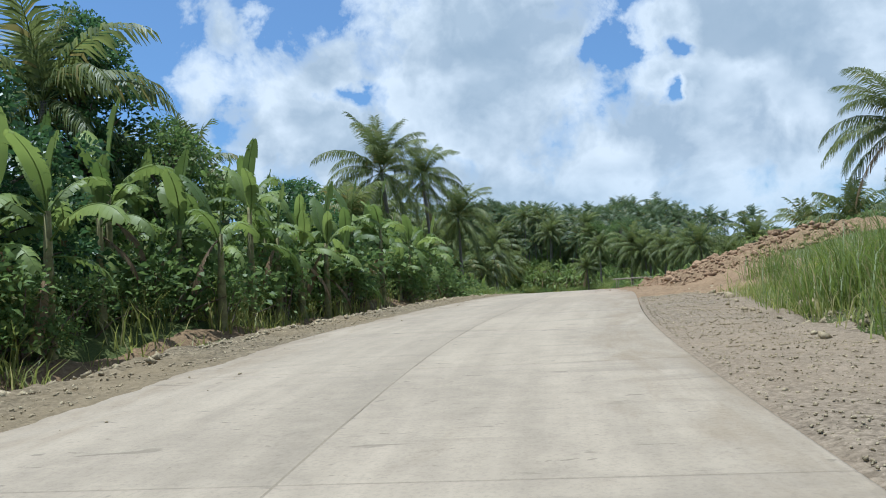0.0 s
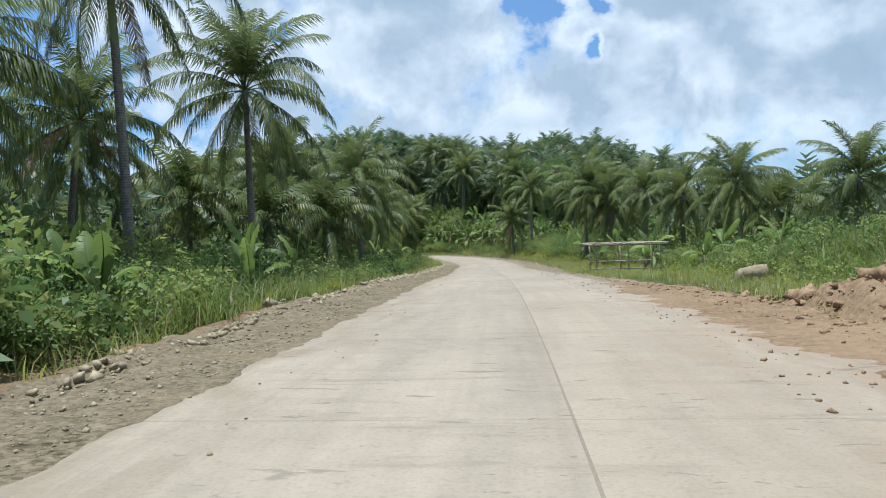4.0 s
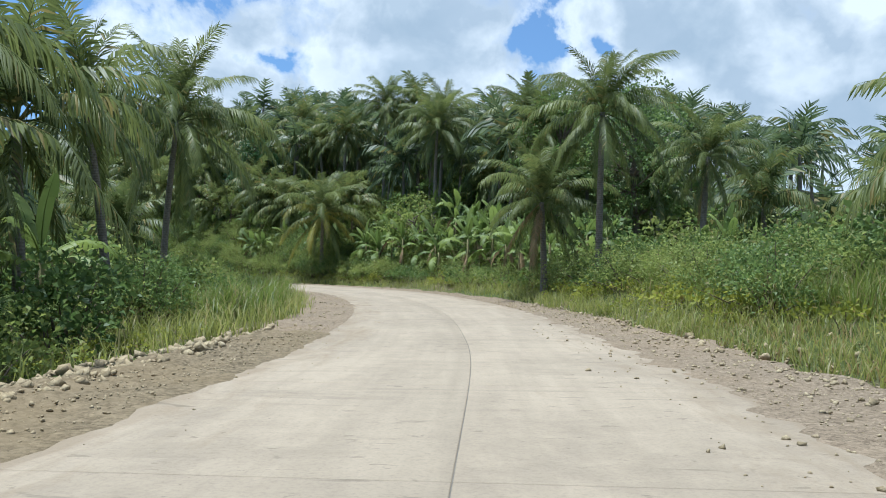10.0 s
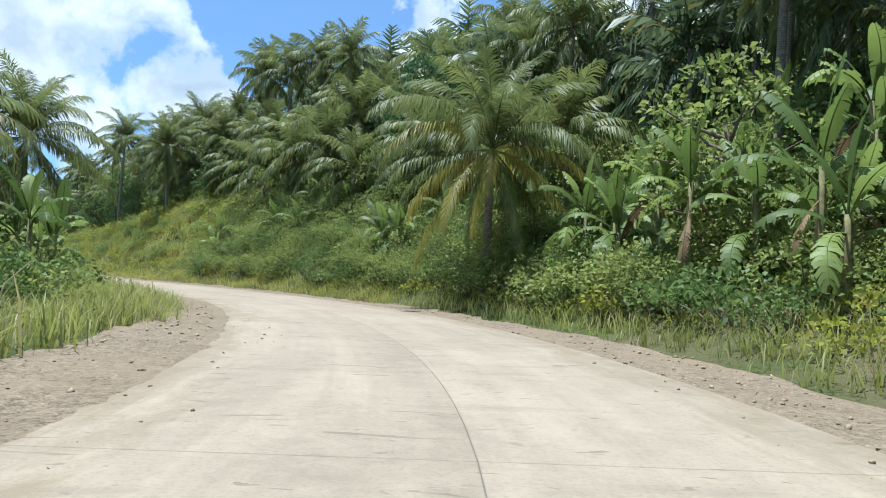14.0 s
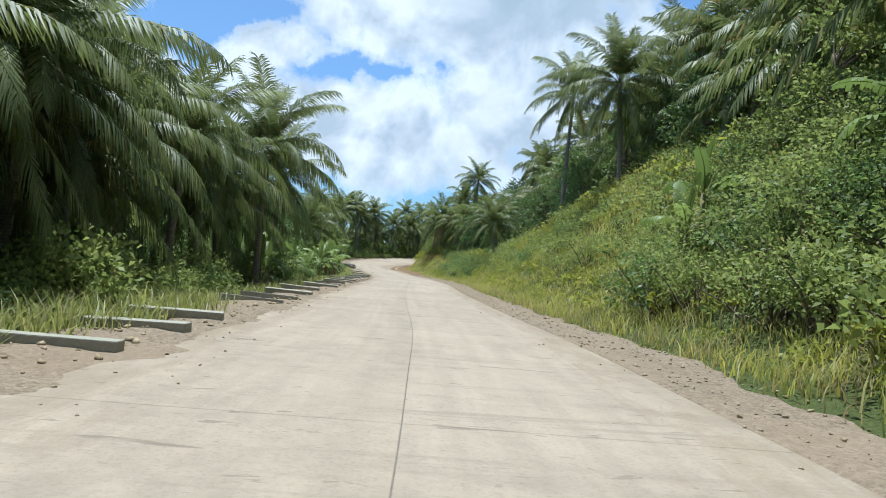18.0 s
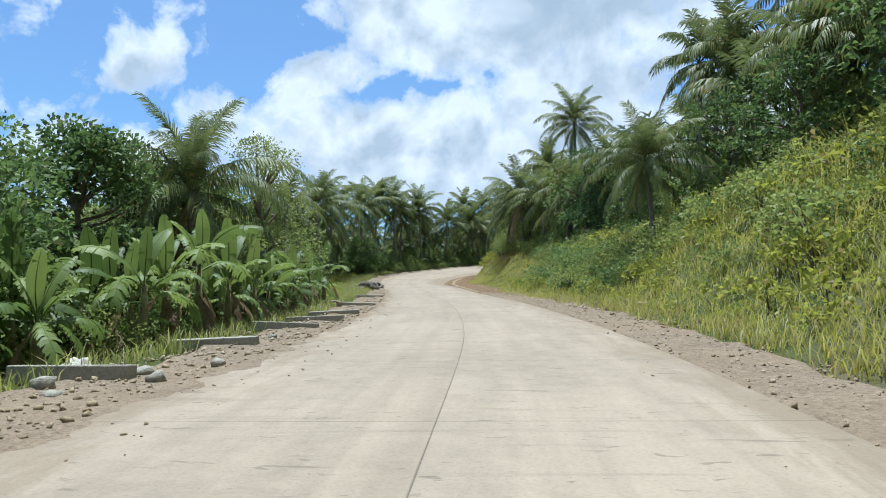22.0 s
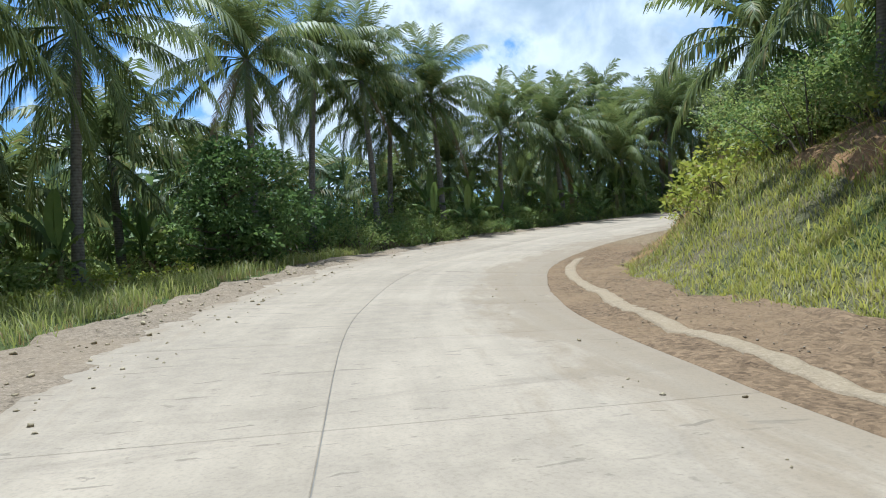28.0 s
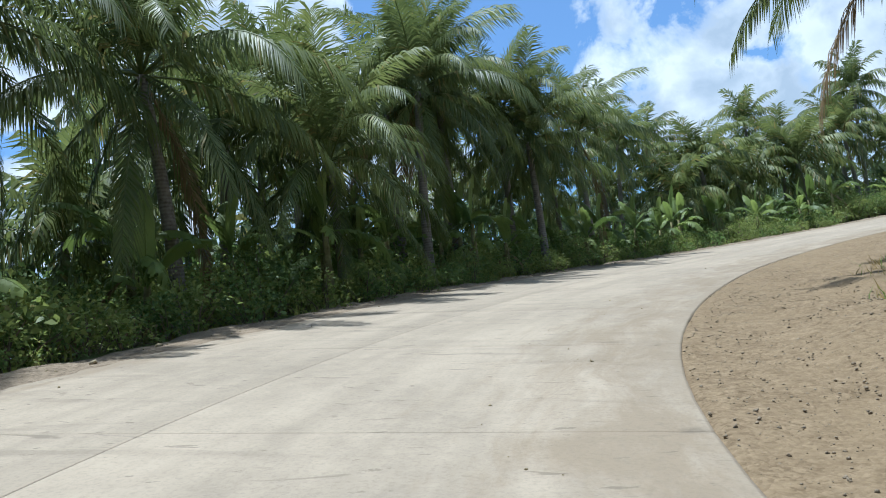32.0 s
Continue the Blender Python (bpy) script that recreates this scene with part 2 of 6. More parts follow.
def ground_material():
    m, n = material("ground")
    where = place(n)
    patch = n.noise(where, 0.09, 5.0, 0.6)
    fine = n.noise(where, 2.2, 8.0, 0.65)
    green = n.mix(fine, (0.055, 0.075, 0.022), (0.145, 0.155, 0.050))
    soil = n.mix(fine, (0.10, 0.075, 0.045), (0.24, 0.19, 0.12))
    blade = n.noise(where, 17.0, 5.0, 0.7)
    green = n.mix(n.ramp(blade, (0.38, 0.0), (0.62, 1.0)), tuple(0.8 * c for c in (0.065, 0.085, 0.026)), green)
    finish(n, n.mix(n.ramp(patch, (0.52, 0.0), (0.68, 1.0)), green, soil), 0.95, n.math("ADD", fine, blade), 0.8, 0.08, 0.1)
    return m


def earth_material(name, a, b, c, stone):
    """Loose soil or gravel: fine grit, single pebbles of two sizes and broad stains."""
    m, n = material(name)
    where = place(n)
    broad = n.noise(where, 0.35, 5.0, 0.6)
    grit = n.noise(where, 11.0, 10.0, 0.75)
    warp = n.add("ShaderNodeVectorMath", _operation="ADD", i0=where, i1=n.add("ShaderNodeVectorMath", _operation="SCALE", i0=n.add("ShaderNodeTexNoise", Vector=where, Scale=9.0, Detail=4.0).outputs["Color"], Scale=0.12).outputs[0]).outputs[0]
    cells = [n.add("ShaderNodeTexVoronoi", Vector=warp, Scale=stone * k) for k in (1.3, 3.4)]
    tint = [n.add("ShaderNodeSeparateColor", Color=c.outputs["Color"]).outputs[0] for c in cells]
    mid = n.noise(where, 1.6, 6.0, 0.65)
    tone = n.math("ADD", n.math("MULTIPLY", grit, 0.55), n.math("MULTIPLY", tint[0], 0.12))
    tone = n.math("ADD", tone, n.math("MULTIPLY", tint[1], 0.20))
    tone = n.math("ADD", tone, n.math("MULTIPLY", mid, 0.22))
    colour = n.mix(n.ramp(tone, (0.34, 0.0), (0.80, 1.0)), a, b)
    colour = n.mix(n.ramp(broad, (0.42, 0.0), (0.66, 0.6)), colour, c)
    lump = n.math("ADD", n.math("MULTIPLY", cells[0].outputs["Distance"], -0.35), n.math("MULTIPLY", cells[1].outputs["Distance"], -0.45))
    finish(n, colour, 0.95, n.math("ADD", grit, lump), 0.55, 0.03, 0.1)
    return m


GROUND = ground_material()
GRAVEL = earth_material("gravel", (0.087, 0.065, 0.042), (0.333, 0.261, 0.182), (0.231, 0.173, 0.112), 11.0)
DARK_GRAVEL = earth_material("dark_gravel", (0.056, 0.043, 0.025), (0.281, 0.219, 0.138), (0.189, 0.141, 0.080), 7.0)
RED_EARTH = earth_material("red_earth", (0.105, 0.064, 0.035), (0.311, 0.214, 0.123), (0.263, 0.176, 0.101), 5.0)
# brown cut soil with an orange lens flare mixed into its colour
CUT_EARTH = earth_material("flare_tinted_cut_earth", (0.127, 0.070, 0.032), (0.310, 0.189, 0.090), (0.299, 0.154, 0.067), 4.0)
SAND = earth_material("packed_sand", (0.143, 0.110, 0.071), (0.290, 0.236, 0.166), (0.228, 0.181, 0.124), 10.0)
BROWN_SOIL = earth_material("brown_soil", (0.063, 0.041, 0.023), (0.259, 0.174, 0.099), (0.208, 0.140, 0.077), 6.0)
PALE_GRAVEL = earth_material("pale_gravel", (0.106, 0.072, 0.039), (0.284, 0.209, 0.124), (0.216, 0.156, 0.089), 10.0)
STONE = earth_material("limestone", (0.167, 0.130, 0.075), (0.471, 0.391, 0.251), (0.298, 0.228, 0.132), 4.0)
RED_STONE = earth_material("red_stone", (0.142, 0.084, 0.047), (0.409, 0.278, 0.166), (0.294, 0.185, 0.107), 4.0)
KERB = earth_material("dusty_kerb", (0.200, 0.152, 0.094), (0.335, 0.261, 0.170), (0.281, 0.213, 0.134), 12.0)


def concrete_material(name, a, b, dusty, brown):
    """Road concrete under a film of pale dust, with wheel tracks, stains and spilled soil (the map runs along and across the road, in metres)."""
    m, n = material(name)
    uv = n.add("ShaderNodeUVMap").outputs["UV"]
    where = place(n)
    long = n.add("ShaderNodeMapping", Vector=uv, Scale=(0.10, 0.9, 1.0)).outputs[0]
    cross = n.add("ShaderNodeMapping", Vector=uv, Scale=(1.5, 0.22, 1.0)).outputs[0]
    dash = n.add("ShaderNodeMapping", Vector=uv, Scale=(4.2, 0.9, 1.0)).outputs[0]
    track = n.noise(long, 1.6, 6.0, 0.62)
    broad = n.noise(uv, 0.22, 5.0, 0.6, 0.4)
    bands = n.noise(cross, 0.8, 7.0, 0.66, 1.2)
    marks = n.noise(dash, 0.9, 4.0, 0.55, 0.8)
    grit = n.noise(where, 26.0, 7.0, 0.72)
    fine = n.noise(where, 3.1, 8.0, 0.68)
    colour = n.mix(n.ramp(fine, (0.3, 0.0), (0.7, 1.0)), a, b)
    colour = n.mix(n.math("MULTIPLY", n.ramp(n.math("ADD", n.math("MULTIPLY", track, 0.5), n.math("MULTIPLY", broad, 0.5)), (0.44, 0.0), (0.58, 1.0)), 0.6), colour, dusty)
    # darker bands across and broad damp-looking stains
    colour = n.mix(n.math("MULTIPLY", n.math("MULTIPLY", n.ramp(bands, (0.54, 0.0), (0.63, 1.0)), n.ramp(broad, (0.42, 0.0), (0.58, 1.0))), 0.42), colour, tuple(0.70 * c for c in a))
    # soil carried onto the edges and spilled over the bend
    split = n.add("ShaderNodeSeparateXYZ", Vector=uv)
    side = n.math("ABSOLUTE", split.outputs["Y"])
    edge = n.add("ShaderNodeMapRange", Value=side, i1=1.5, i2=3.3, i3=-0.05, i4=0.62).outputs[0]
    edge = n.math("ADD", edge, n.math("MULTIPLY", n.math("SUBTRACT", n.noise(n.add("ShaderNodeMapping", Vector=uv, Scale=(0.35, 1.3, 1.0)).outputs[0], 1.3, 8.0, 0.68, 0.5), 0.5), 2.2))
    spill = n.add("ShaderNodeMapRange", Value=n.math("ABSOLUTE", n.math("SUBTRACT", split.outputs["X"], 335.0)), i1=8.0, i2=24.0, i3=0.36, i4=0.0).outputs[0]
    spill = n.math("MULTIPLY", spill, n.add("ShaderNodeMapRange", Value=split.outputs["Y"], i1=0.8, i2=2.6, i3=0.0, i4=1.0).outputs[0])
    colour = n.mix(n.ramp(n.math("ADD", edge, spill), (0.30, 0.0), (0.75, 0.8)), colour, brown)
    # red dust dragged off the heap
    red = n.add("ShaderNodeMapRange", Value=n.math("ABSOLUTE", n.math("SUBTRACT", split.outputs["X"], 68.0)), i1=8.0, i2=26.0, i3=1.0, i4=0.0).outputs[0]
    red = n.math("MULTIPLY", red, n.add("ShaderNodeMapRange", Value=split.outputs["Y"], i1=-0.6, i2=2.8, i3=0.0, i4=1.0).outputs[0])
    colour = n.mix(n.math("MULTIPLY", red, n.ramp(n.noise(n.add("ShaderNodeMapping", Vector=uv, Scale=(0.5, 1.2, 1.0)).outputs[0], 1.1, 7.0, 0.66, 0.6), (0.36, 0.15), (0.62, 0.85))), colour, (0.275, 0.196, 0.128))
    # short dark scars and specks
    colour = n.mix(n.math("MULTIPLY", n.ramp(marks, (0.655, 0.0), (0.70, 1.0)), 0.55), colour, tuple(0.5 * c for c in a))
    chip = n.noise(n.add("ShaderNodeMapping", Vector=uv, Scale=(3.2, 1.1, 1.0)).outputs[0], 2.4, 5.0, 0.6, 0.6)
    colour = n.mix(n.math("MULTIPLY", n.ramp(chip, (0.645, 0.0), (0.675, 1.0)), 0.5), colour, tuple(0.45 * c for c in a))
    wheel = n.noise(n.add("ShaderNodeMapping", Vector=uv, Scale=(0.03, 2.6, 1.0)).outputs[0], 1.4, 3.0, 0.5)
    colour = n.mix(n.math("MULTIPLY", n.ramp(wheel, (0.50, 0.0), (0.66, 1.0)), 0.35), colour, tuple(0.80 * c for c in b))
    colour = n.mix(n.math("MULTIPLY", n.ramp(grit, (0.36, 1.0), (0.52, 0.0)), 0.28), colour, tuple(0.6 * c for c in a))
    speck = n.ramp(n.noise(where, 5.5, 3.0, 0.5), (0.24, 1.0), (0.30, 0.0))
    colour = n.mix(n.math("MULTIPLY", speck, 0.4), colour, tuple(0.55 * c for c in a))
    one = n.add("ShaderNodeObjectInfo").outputs["Random"]
    colour = n.mix(n.math("MULTIPLY", one, 0.06), colour, tuple(0.86 * c for c in a))
    finish(n, colour, 0.9, n.math("ADD", grit, n.math("MULTIPLY", fine, 1.5)), 0.35, 0.012, 0.15)
    return m


CONCRETE = concrete_material("road_concrete", (0.240, 0.196, 0.143), (0.324, 0.265, 0.190), (0.382, 0.313, 0.226), (0.224, 0.172, 0.113))
SACKING = earth_material("dusty_sacking", (0.46, 0.43, 0.35), (0.68, 0.64, 0.54), (0.55, 0.50, 0.41), 20.0)
BLOCK = earth_material("cast_concrete", (0.224, 0.211, 0.167), (0.414, 0.389, 0.309), (0.302, 0.286, 0.216), 14.0)
DUST_SEAL = earth_material("dusty_joint", (0.20, 0.162, 0.115), (0.29, 0.238, 0.168), (0.25, 0.205, 0.145), 30.0)
SEAL = earth_material("joint_seal", (0.110, 0.099, 0.083), (0.220, 0.198, 0.165), (0.242, 0.220, 0.176), 30.0)
RUBBER = earth_material("worn_rubber", (0.083, 0.077, 0.065), (0.207, 0.191, 0.158), (0.304, 0.264, 0.199), 8.0)
WOOD = bark_material("weathered_wood", (0.20, 0.15, 0.10), (0.42, 0.35, 0.26), 1.5)

# ================= the road's line =================
# centre of the carriageway: x, y, z
LINE = [(-4.1, -22.4, -0.98), (-2.3, -5.5, -0.21), (0.0, 11.5, 0.44), (3.9, 27.7, 0.69), (7.5, 43.4, 0.60), (10.7, 58.9, 0.28), (13.5, 73.8, -0.22),
        (16.3, 89.6, -0.94), (18.8, 105.7, -1.55), (21.4, 120.9, -1.94), (22.3, 135.8, -2.10), (20.5, 150.3, -2.13), (14.5, 163.6, -2.16), (5.4, 175.3, -2.23),
        (-7.3, 185.1, -2.19), (-21.2, 194.4, -2.18), (-35.2, 203.9, -2.14), (-48.7, 213.3, -2.05), (-62.6, 221.7, -1.96), (-77.2, 229.5, -1.87),
        (-90.6, 236.2, -1.55), (-103.3, 241.9, -1.11), (-114.0, 249.6, -0.42), (-121.6, 261.7, 0.53), (-124.1, 276.1, 1.40), (-123.2, 292.9, 2.10),
        (-118.4, 304.4, 2.75), (-109.1, 317.6, 3.69), (-95.0, 337.0, 5.13)]
HALF = 3.35


def half(s, side):
    """From the centre joint to the slab's edge; the outer bend's right lane is wider."""
    return HALF + (np.interp(s, [324, 340, 420, 440], [0, 0.9, 0.9, 0]) if side > 0 else 0.0 * s)


def smooth_line(points, step=0.5):
    """Samples of a Catmull-Rom curve, about step apart."""
    p = np.array(points)
    p = np.vstack([2 * p[0] - p[1], p, 2 * p[-1] - p[-2]])
    out = []
    for i in range(1, len(p) - 2):
        count = max(2, int(np.linalg.norm(p[i + 1] - p[i]) / step))
        for u in np.arange(count) / count:
            out.append(0.5 * (2 * p[i] + (p[i + 1] - p[i - 1]) * u + (2 * p[i - 1] - 5 * p[i] + 4 * p[i + 1] - p[i + 2]) * u * u
                              + (3 * p[i] - p[i - 1] - 3 * p[i + 1] + p[i + 2]) * u ** 3))
    return np.array(out)


ROAD = smooth_line(LINE)
_d = np.gradient(ROAD[:, :2], axis=0)
ACROSS = np.stack([_d[:, 1], -_d[:, 0]], 1) / np.hypot(_d[:, 0], _d[:, 1])[:, None]      # to the right
STATION = np.concatenate([[0], np.cumsum(np.hypot(*np.diff(ROAD[:, :2], axis=0).T))])
BANK = np.interp(STATION, [0, 310, 325, 340, 355, 375, 400], [0, 0, 0.01, 0.08, 0.09, 0.10, 0.08])    # how far the road falls to its right


def along(s, lat, up=0.0):
    """The place at station s, lat metres to the right of the centre, up metres above the carriageway's plane."""
    x, y, z = (np.interp(s, STATION, ROAD[:, k]) for k in range(3))
    ax, ay = np.interp(s, STATION, ACROSS[:, 0]), np.interp(s, STATION, ACROSS[:, 1])
    return np.stack([x + ax * lat, y + ay * lat, z - np.interp(s, STATION, BANK) * lat + up], -1)


def road_place(x, y):
    """Station and lateral distance of places (arrays)."""
    x, y = np.atleast_1d(x).astype(float), np.atleast_1d(y).astype(float)
    s, lat = np.empty(x.shape), np.empty(x.shape)
    rx, ry = ROAD[::2, 0], ROAD[::2, 1]
    for i in range(0, len(x), 4000):
        dx, dy = x[i:i + 4000, None] - rx, y[i:i + 4000, None] - ry
        k = np.argmin(dx * dx + dy * dy, axis=1) * 2
        qx, qy = x[i:i + 4000] - ROAD[k, 0], y[i:i + 4000] - ROAD[k, 1]
        lat_k = qx * ACROSS[k, 0] + qy * ACROSS[k, 1]
        s[i:i + 4000] = STATION[k] + qy * ACROSS[k, 0] - qx * ACROSS[k, 1]
        far = np.hypot(qx, qy)
        lat[i:i + 4000] = np.where(far > np.abs(lat_k) + 1.0, np.sign(lat_k + 1e-9) * far, lat_k)
    return s, lat


# the land beside the road, by station: shoulder's width, then the bank's run and rise, then the slope behind and how far it rises
LEFT = [(0, 2.1, 1.8, -1.2, 0.9, 1.7), (68, 2.1, 1.8, -1.1, 0.8, 1.4), (81, 2.2, 2.5, -0.8, 0.05, 1.5), (134, 2.2, 2.5, -0.9, 0.05, 2), (150, 2, 2.5, 0, 0.02, 2),
        (197, 2, 2.5, 0, 0, 0), (218, 1.8, 2.5, -0.4, -0.03, -2), (282, 1.8, 2.5, -0.5, -0.04, -3), (308, 1.5, 3, -0.3, -0.06, -3), (337, 1.2, 2.5, -0.2, -0.02, -1),
        (445, 1.2, 2.5, -0.2, -0.02, -1)]
RIGHT = [(0, 2.2, 3, 1.5, 0.1, 5), (37, 2.4, 3, 1.4, 0.1, 5), (43, 2.6, 4, 0.5, 0.12, 5), (51, 2.2, 4, 0.9, 0.12, 5), (59, 1.8, 6.5, 2, 0.1, 4), (76, 1.8, 6.5, 1.2, 0.08, 2), (86, 1.9, 5, -0.1, 0.02, 1), (97, 0.5, 5, -0.1, 0.02, 1),
         (111, 0.6, 5, -0.2, 0.02, 1), (118, 2, 5, -0.2, 0.02, 1), (137, 2.3, 3, 0.1, 0.03, 2), (147, 2.4, 3, 0.5, 0.04, 2), (158, 2.4, 3, 0.9, 0.04, 2), (168, 2.0, 3, 0.5, 0.05, 2), (176, 1.8, 3, 0.5, 0.22, 7), (192, 1.8, 5, 1.4, 0.7, 13),
         (208, 1.8, 7, 4, 0.6, 12), (218, 1.8, 9, 6.5, 0.7, 13), (230, 1.8, 9, 7, 0.8, 14), (255, 1.8, 9, 7, 0.85, 14), (270, 1.8, 9, 6, 0.7, 13), (277, 2.3, 9, 5, 0.7, 13),
         (292, 2.4, 7, 3.5, 0.6, 14), (310, 3.2, 5.0, 2.3, 0.42, 9), (329, 3.5, 4.2, 2.9, 0.45, 9), (352, 3.6, 3.6, 3.8, 0.5, 11), (365, 4.2, 4.2, 2.8, 0.4, 8),
         (380, 5.5, 6, 1.6, 0.2, 5), (445, 4, 6, 2, 0.2, 6)]


def rumple(x, y, scale, seed=0.0):
    """Soft uneven relief between -1 and 1, cheap sums of waves."""
    a = np.sin(x * 1.31 / scale + seed + 1.7 * np.sin(y * 0.83 / scale + seed)) * np.cos(y * 1.17 / scale - seed + 1.3 * np.sin(x * 0.71 / scale))
    b = np.sin(x * 3.1 / scale + 2.1 * seed + y * 1.9 / scale) * np.cos(y * 2.7 / scale + 1.1 * np.sin(x * 1.9 / scale + seed))
    return 0.68 * a + 0.32 * b


def height(x, y, road_cut=True):
    """The ground's height (arrays)."""
    shape = np.shape(x)
    x, y = np.ravel(x).astype(float), np.ravel(y).astype(float)
    s, lat = road_place(x, y)
    base = np.interp(s, STATION, ROAD[:, 2])
    bank = np.interp(s, STATION, BANK)
    d = np.abs(lat) - HALF
    out = np.zeros(len(x))
    for side, rows in ((-1, LEFT), (1, RIGHT)):
        t = np.array(rows, float)
        w, run, rise, slope, top = (np.interp(s, t[:, 0], t[:, k]) for k in range(1, 6))
        w = w + 0.5 * rumple(x, y, 3.0, 1.0)
        u = np.clip((d - w) / run, 0, 1)
        back = np.maximum(d - w - run, 0) * slope
        lift = rise * u * u * (3 - 2 * u) + np.sign(back) * np.abs(top) * np.tanh(np.abs(back) / np.maximum(np.abs(top), 0.1))
        out = np.where(np.sign(lat + 1e-9) == side, lift, out)
    edge = base - bank * np.clip(lat, -HALF - 2, HALF + 2)
    rough = np.clip((d - 1.0) / 5, 0, 1)
    out = out + edge - 0.035 + rough * (0.16 * rumple(x, y, 1.3, 2.0) + 0.35 * rumple(x, y, 6.0, 4.0))
    if road_cut:
        out = np.where(d < 0.5, edge - 0.16, out)
        wide = np.where(lat < 0, np.interp(s, [r[0] for r in LEFT], [r[1] for r in LEFT]), np.interp(s, [r[0] for r in RIGHT], [r[1] for r in RIGHT]))
        out = out - 0.14 * np.clip((wide + 0.1 - d) / 0.6, 0, 1)
    away = np.clip((np.abs(lat) - 70) / 150, 0, 1)
    return (out * (1 - away) + away * (2.0 + 3.0 * rumple(x, y, 90.0, 5.0))).reshape(shape)


# ================= mesh helpers =================
def mesh_from(name, verts, quads, mats, index=None, smooth=False, uv=None):
    """A mesh of quads from arrays."""
    me = bpy.data.meshes.new(name)
    verts, quads = np.asarray(verts, np.float32), np.asarray(quads, np.int32)
    me.vertices.add(len(verts))
    me.vertices.foreach_set("co", verts.ravel())
    me.loops.add(quads.size)
    me.loops.foreach_set("vertex_index", quads.ravel())
    me.polygons.add(len(quads))
    me.polygons.foreach_set("loop_start", np.arange(0, quads.size, 4, dtype=np.int32))
    if index is not None:
        me.polygons.foreach_set("material_index", np.asarray(index, np.int32))
    if smooth:
        me.polygons.foreach_set("use_smooth", np.ones(len(quads), bool))
    for m in mats:
        me.materials.append(m)
    if uv is not None:
        me.uv_layers.new(name="UVMap").data.foreach_set("uv", np.asarray(uv, np.float32)[quads.ravel()].ravel())
    me.update(calc_edges=True)
    me.validate()
    return me


def thing(name, label, category, kind="", group=""):
    return tagged(new(name), label, category, group, kind)


def part(name, me, parent, label="", m=None):
    ob = new(name, me)
    ob.parent = parent
    if m is not None:
        ob.matrix_basis = m
    return tagged(ob, label) if label else ob


def bm_mesh(name, bm, mat, smooth=False):
    me = bpy.data.meshes.new(name)
    bm.to_mesh(me)
    bm.free()
    me.materials.append(mat)
    if smooth:
        me.polygons.foreach_set("use_smooth", np.ones(len(me.polygons), bool))
    return me


class Soup:
    """Quads gathered from pieces."""

    def __init__(self):
        self.v, self.q, self.i, self.n = [], [], [], 0

    def add(self, v, q, mat=0):
        self.v.append(np.asarray(v, float))
        self.q.append(np.asarray(q) + self.n)
        self.i.append(np.full(len(q), mat))
        self.n += len(v)

    def tube(self, path, radii, sides=8, mat=0, cap=True):
        path = np.asarray(path, float)
        rows = []
        for k, p in enumerate(path):
            d = path[min(k + 1, len(path) - 1)] - path[max(k - 1, 0)]
            d = d / (np.linalg.norm(d) + 1e-9)
            a = np.cross(d, (0.0, 1.0, 0.0) if abs(d[1]) < 0.9 else (1.0, 0.0, 0.0))
            a /= np.linalg.norm(a)
            b = np.cross(d, a)
            ang = np.arange(sides) * 2 * np.pi / sides
            rows.append(p + radii[k] * (np.cos(ang)[:, None] * a + np.sin(ang)[:, None] * b))
        v = np.vstack(rows)
        q = [(r * sides + c, r * sides + (c + 1) % sides, (r + 1) * sides + (c + 1) % sides, (r + 1) * sides + c) for r in range(len(path) - 1) for c in range(sides)]
        if cap:
            top = (len(path) - 1) * sides
            q += [(top + c, top + c + 1, top + sides - 2 - c, top + sides - 1 - c) for c in range(sides // 2 - 1)]
        self.add(v, q, mat)

    def arrays(self):
        return np.vstack(self.v), np.vstack(self.q), np.concatenate(self.i)

    def mesh(self, name, mats, smooth=False):
        v, q, i = self.arrays()
        return mesh_from(name, v, q, mats, i, smooth)


def spread(rng, kinds, places):
    """Copies of soups joined into one: places are x, y, z, size, turn, kind."""
    out = Soup()
    for x, y, z, size, turn, kind in places:
        v, q, i = kinds[int(kind)]
        c, s = math.cos(turn) * size, math.sin(turn) * size
        w = np.stack([v[:, 0] * c - v[:, 1] * s + x, v[:, 0] * s + v[:, 1] * c + y, v[:, 2] * size + z], 1)
        out.v.append(w), out.q.append(q + out.n), out.i.append(i)
        out.n += len(v)
    return out


# ================= ground, shoulders, carriageway =================
def axis(lo, hi, step, reach):
    """Even steps between lo and hi, then ever wider ones out to reach."""
    inner = np.arange(lo, hi + step, step)
    grow, g, at = [], step, 0.0
    while at < reach:
        g *= 1.35
        at += g
        grow.append(at)
    grow = np.array(grow)
    return np.concatenate([lo - grow[::-1], inner, inner[-1] + grow])


GX, GY = axis(-175, 65, 1.0, 2600), axis(-25, 345, 1.0, 2600)
GZ = height(*np.meshgrid(GX, GY))


def surface(x, y):
    """The height of the ground sheet as built (arrays)."""
    x, y = np.asarray(x, float), np.asarray(y, float)
    i, j = np.clip(np.searchsorted(GX, x) - 1, 0, len(GX) - 2), np.clip(np.searchsorted(GY, y) - 1, 0, len(GY) - 2)
    u, v = (x - GX[i]) / (GX[i + 1] - GX[i]), (y - GY[j]) / (GY[j + 1] - GY[j])
    return (GZ[j, i] * (1 - u) + GZ[j, i + 1] * u) * (1 - v) + (GZ[j + 1, i] * (1 - u) + GZ[j + 1, i + 1] * u) * v


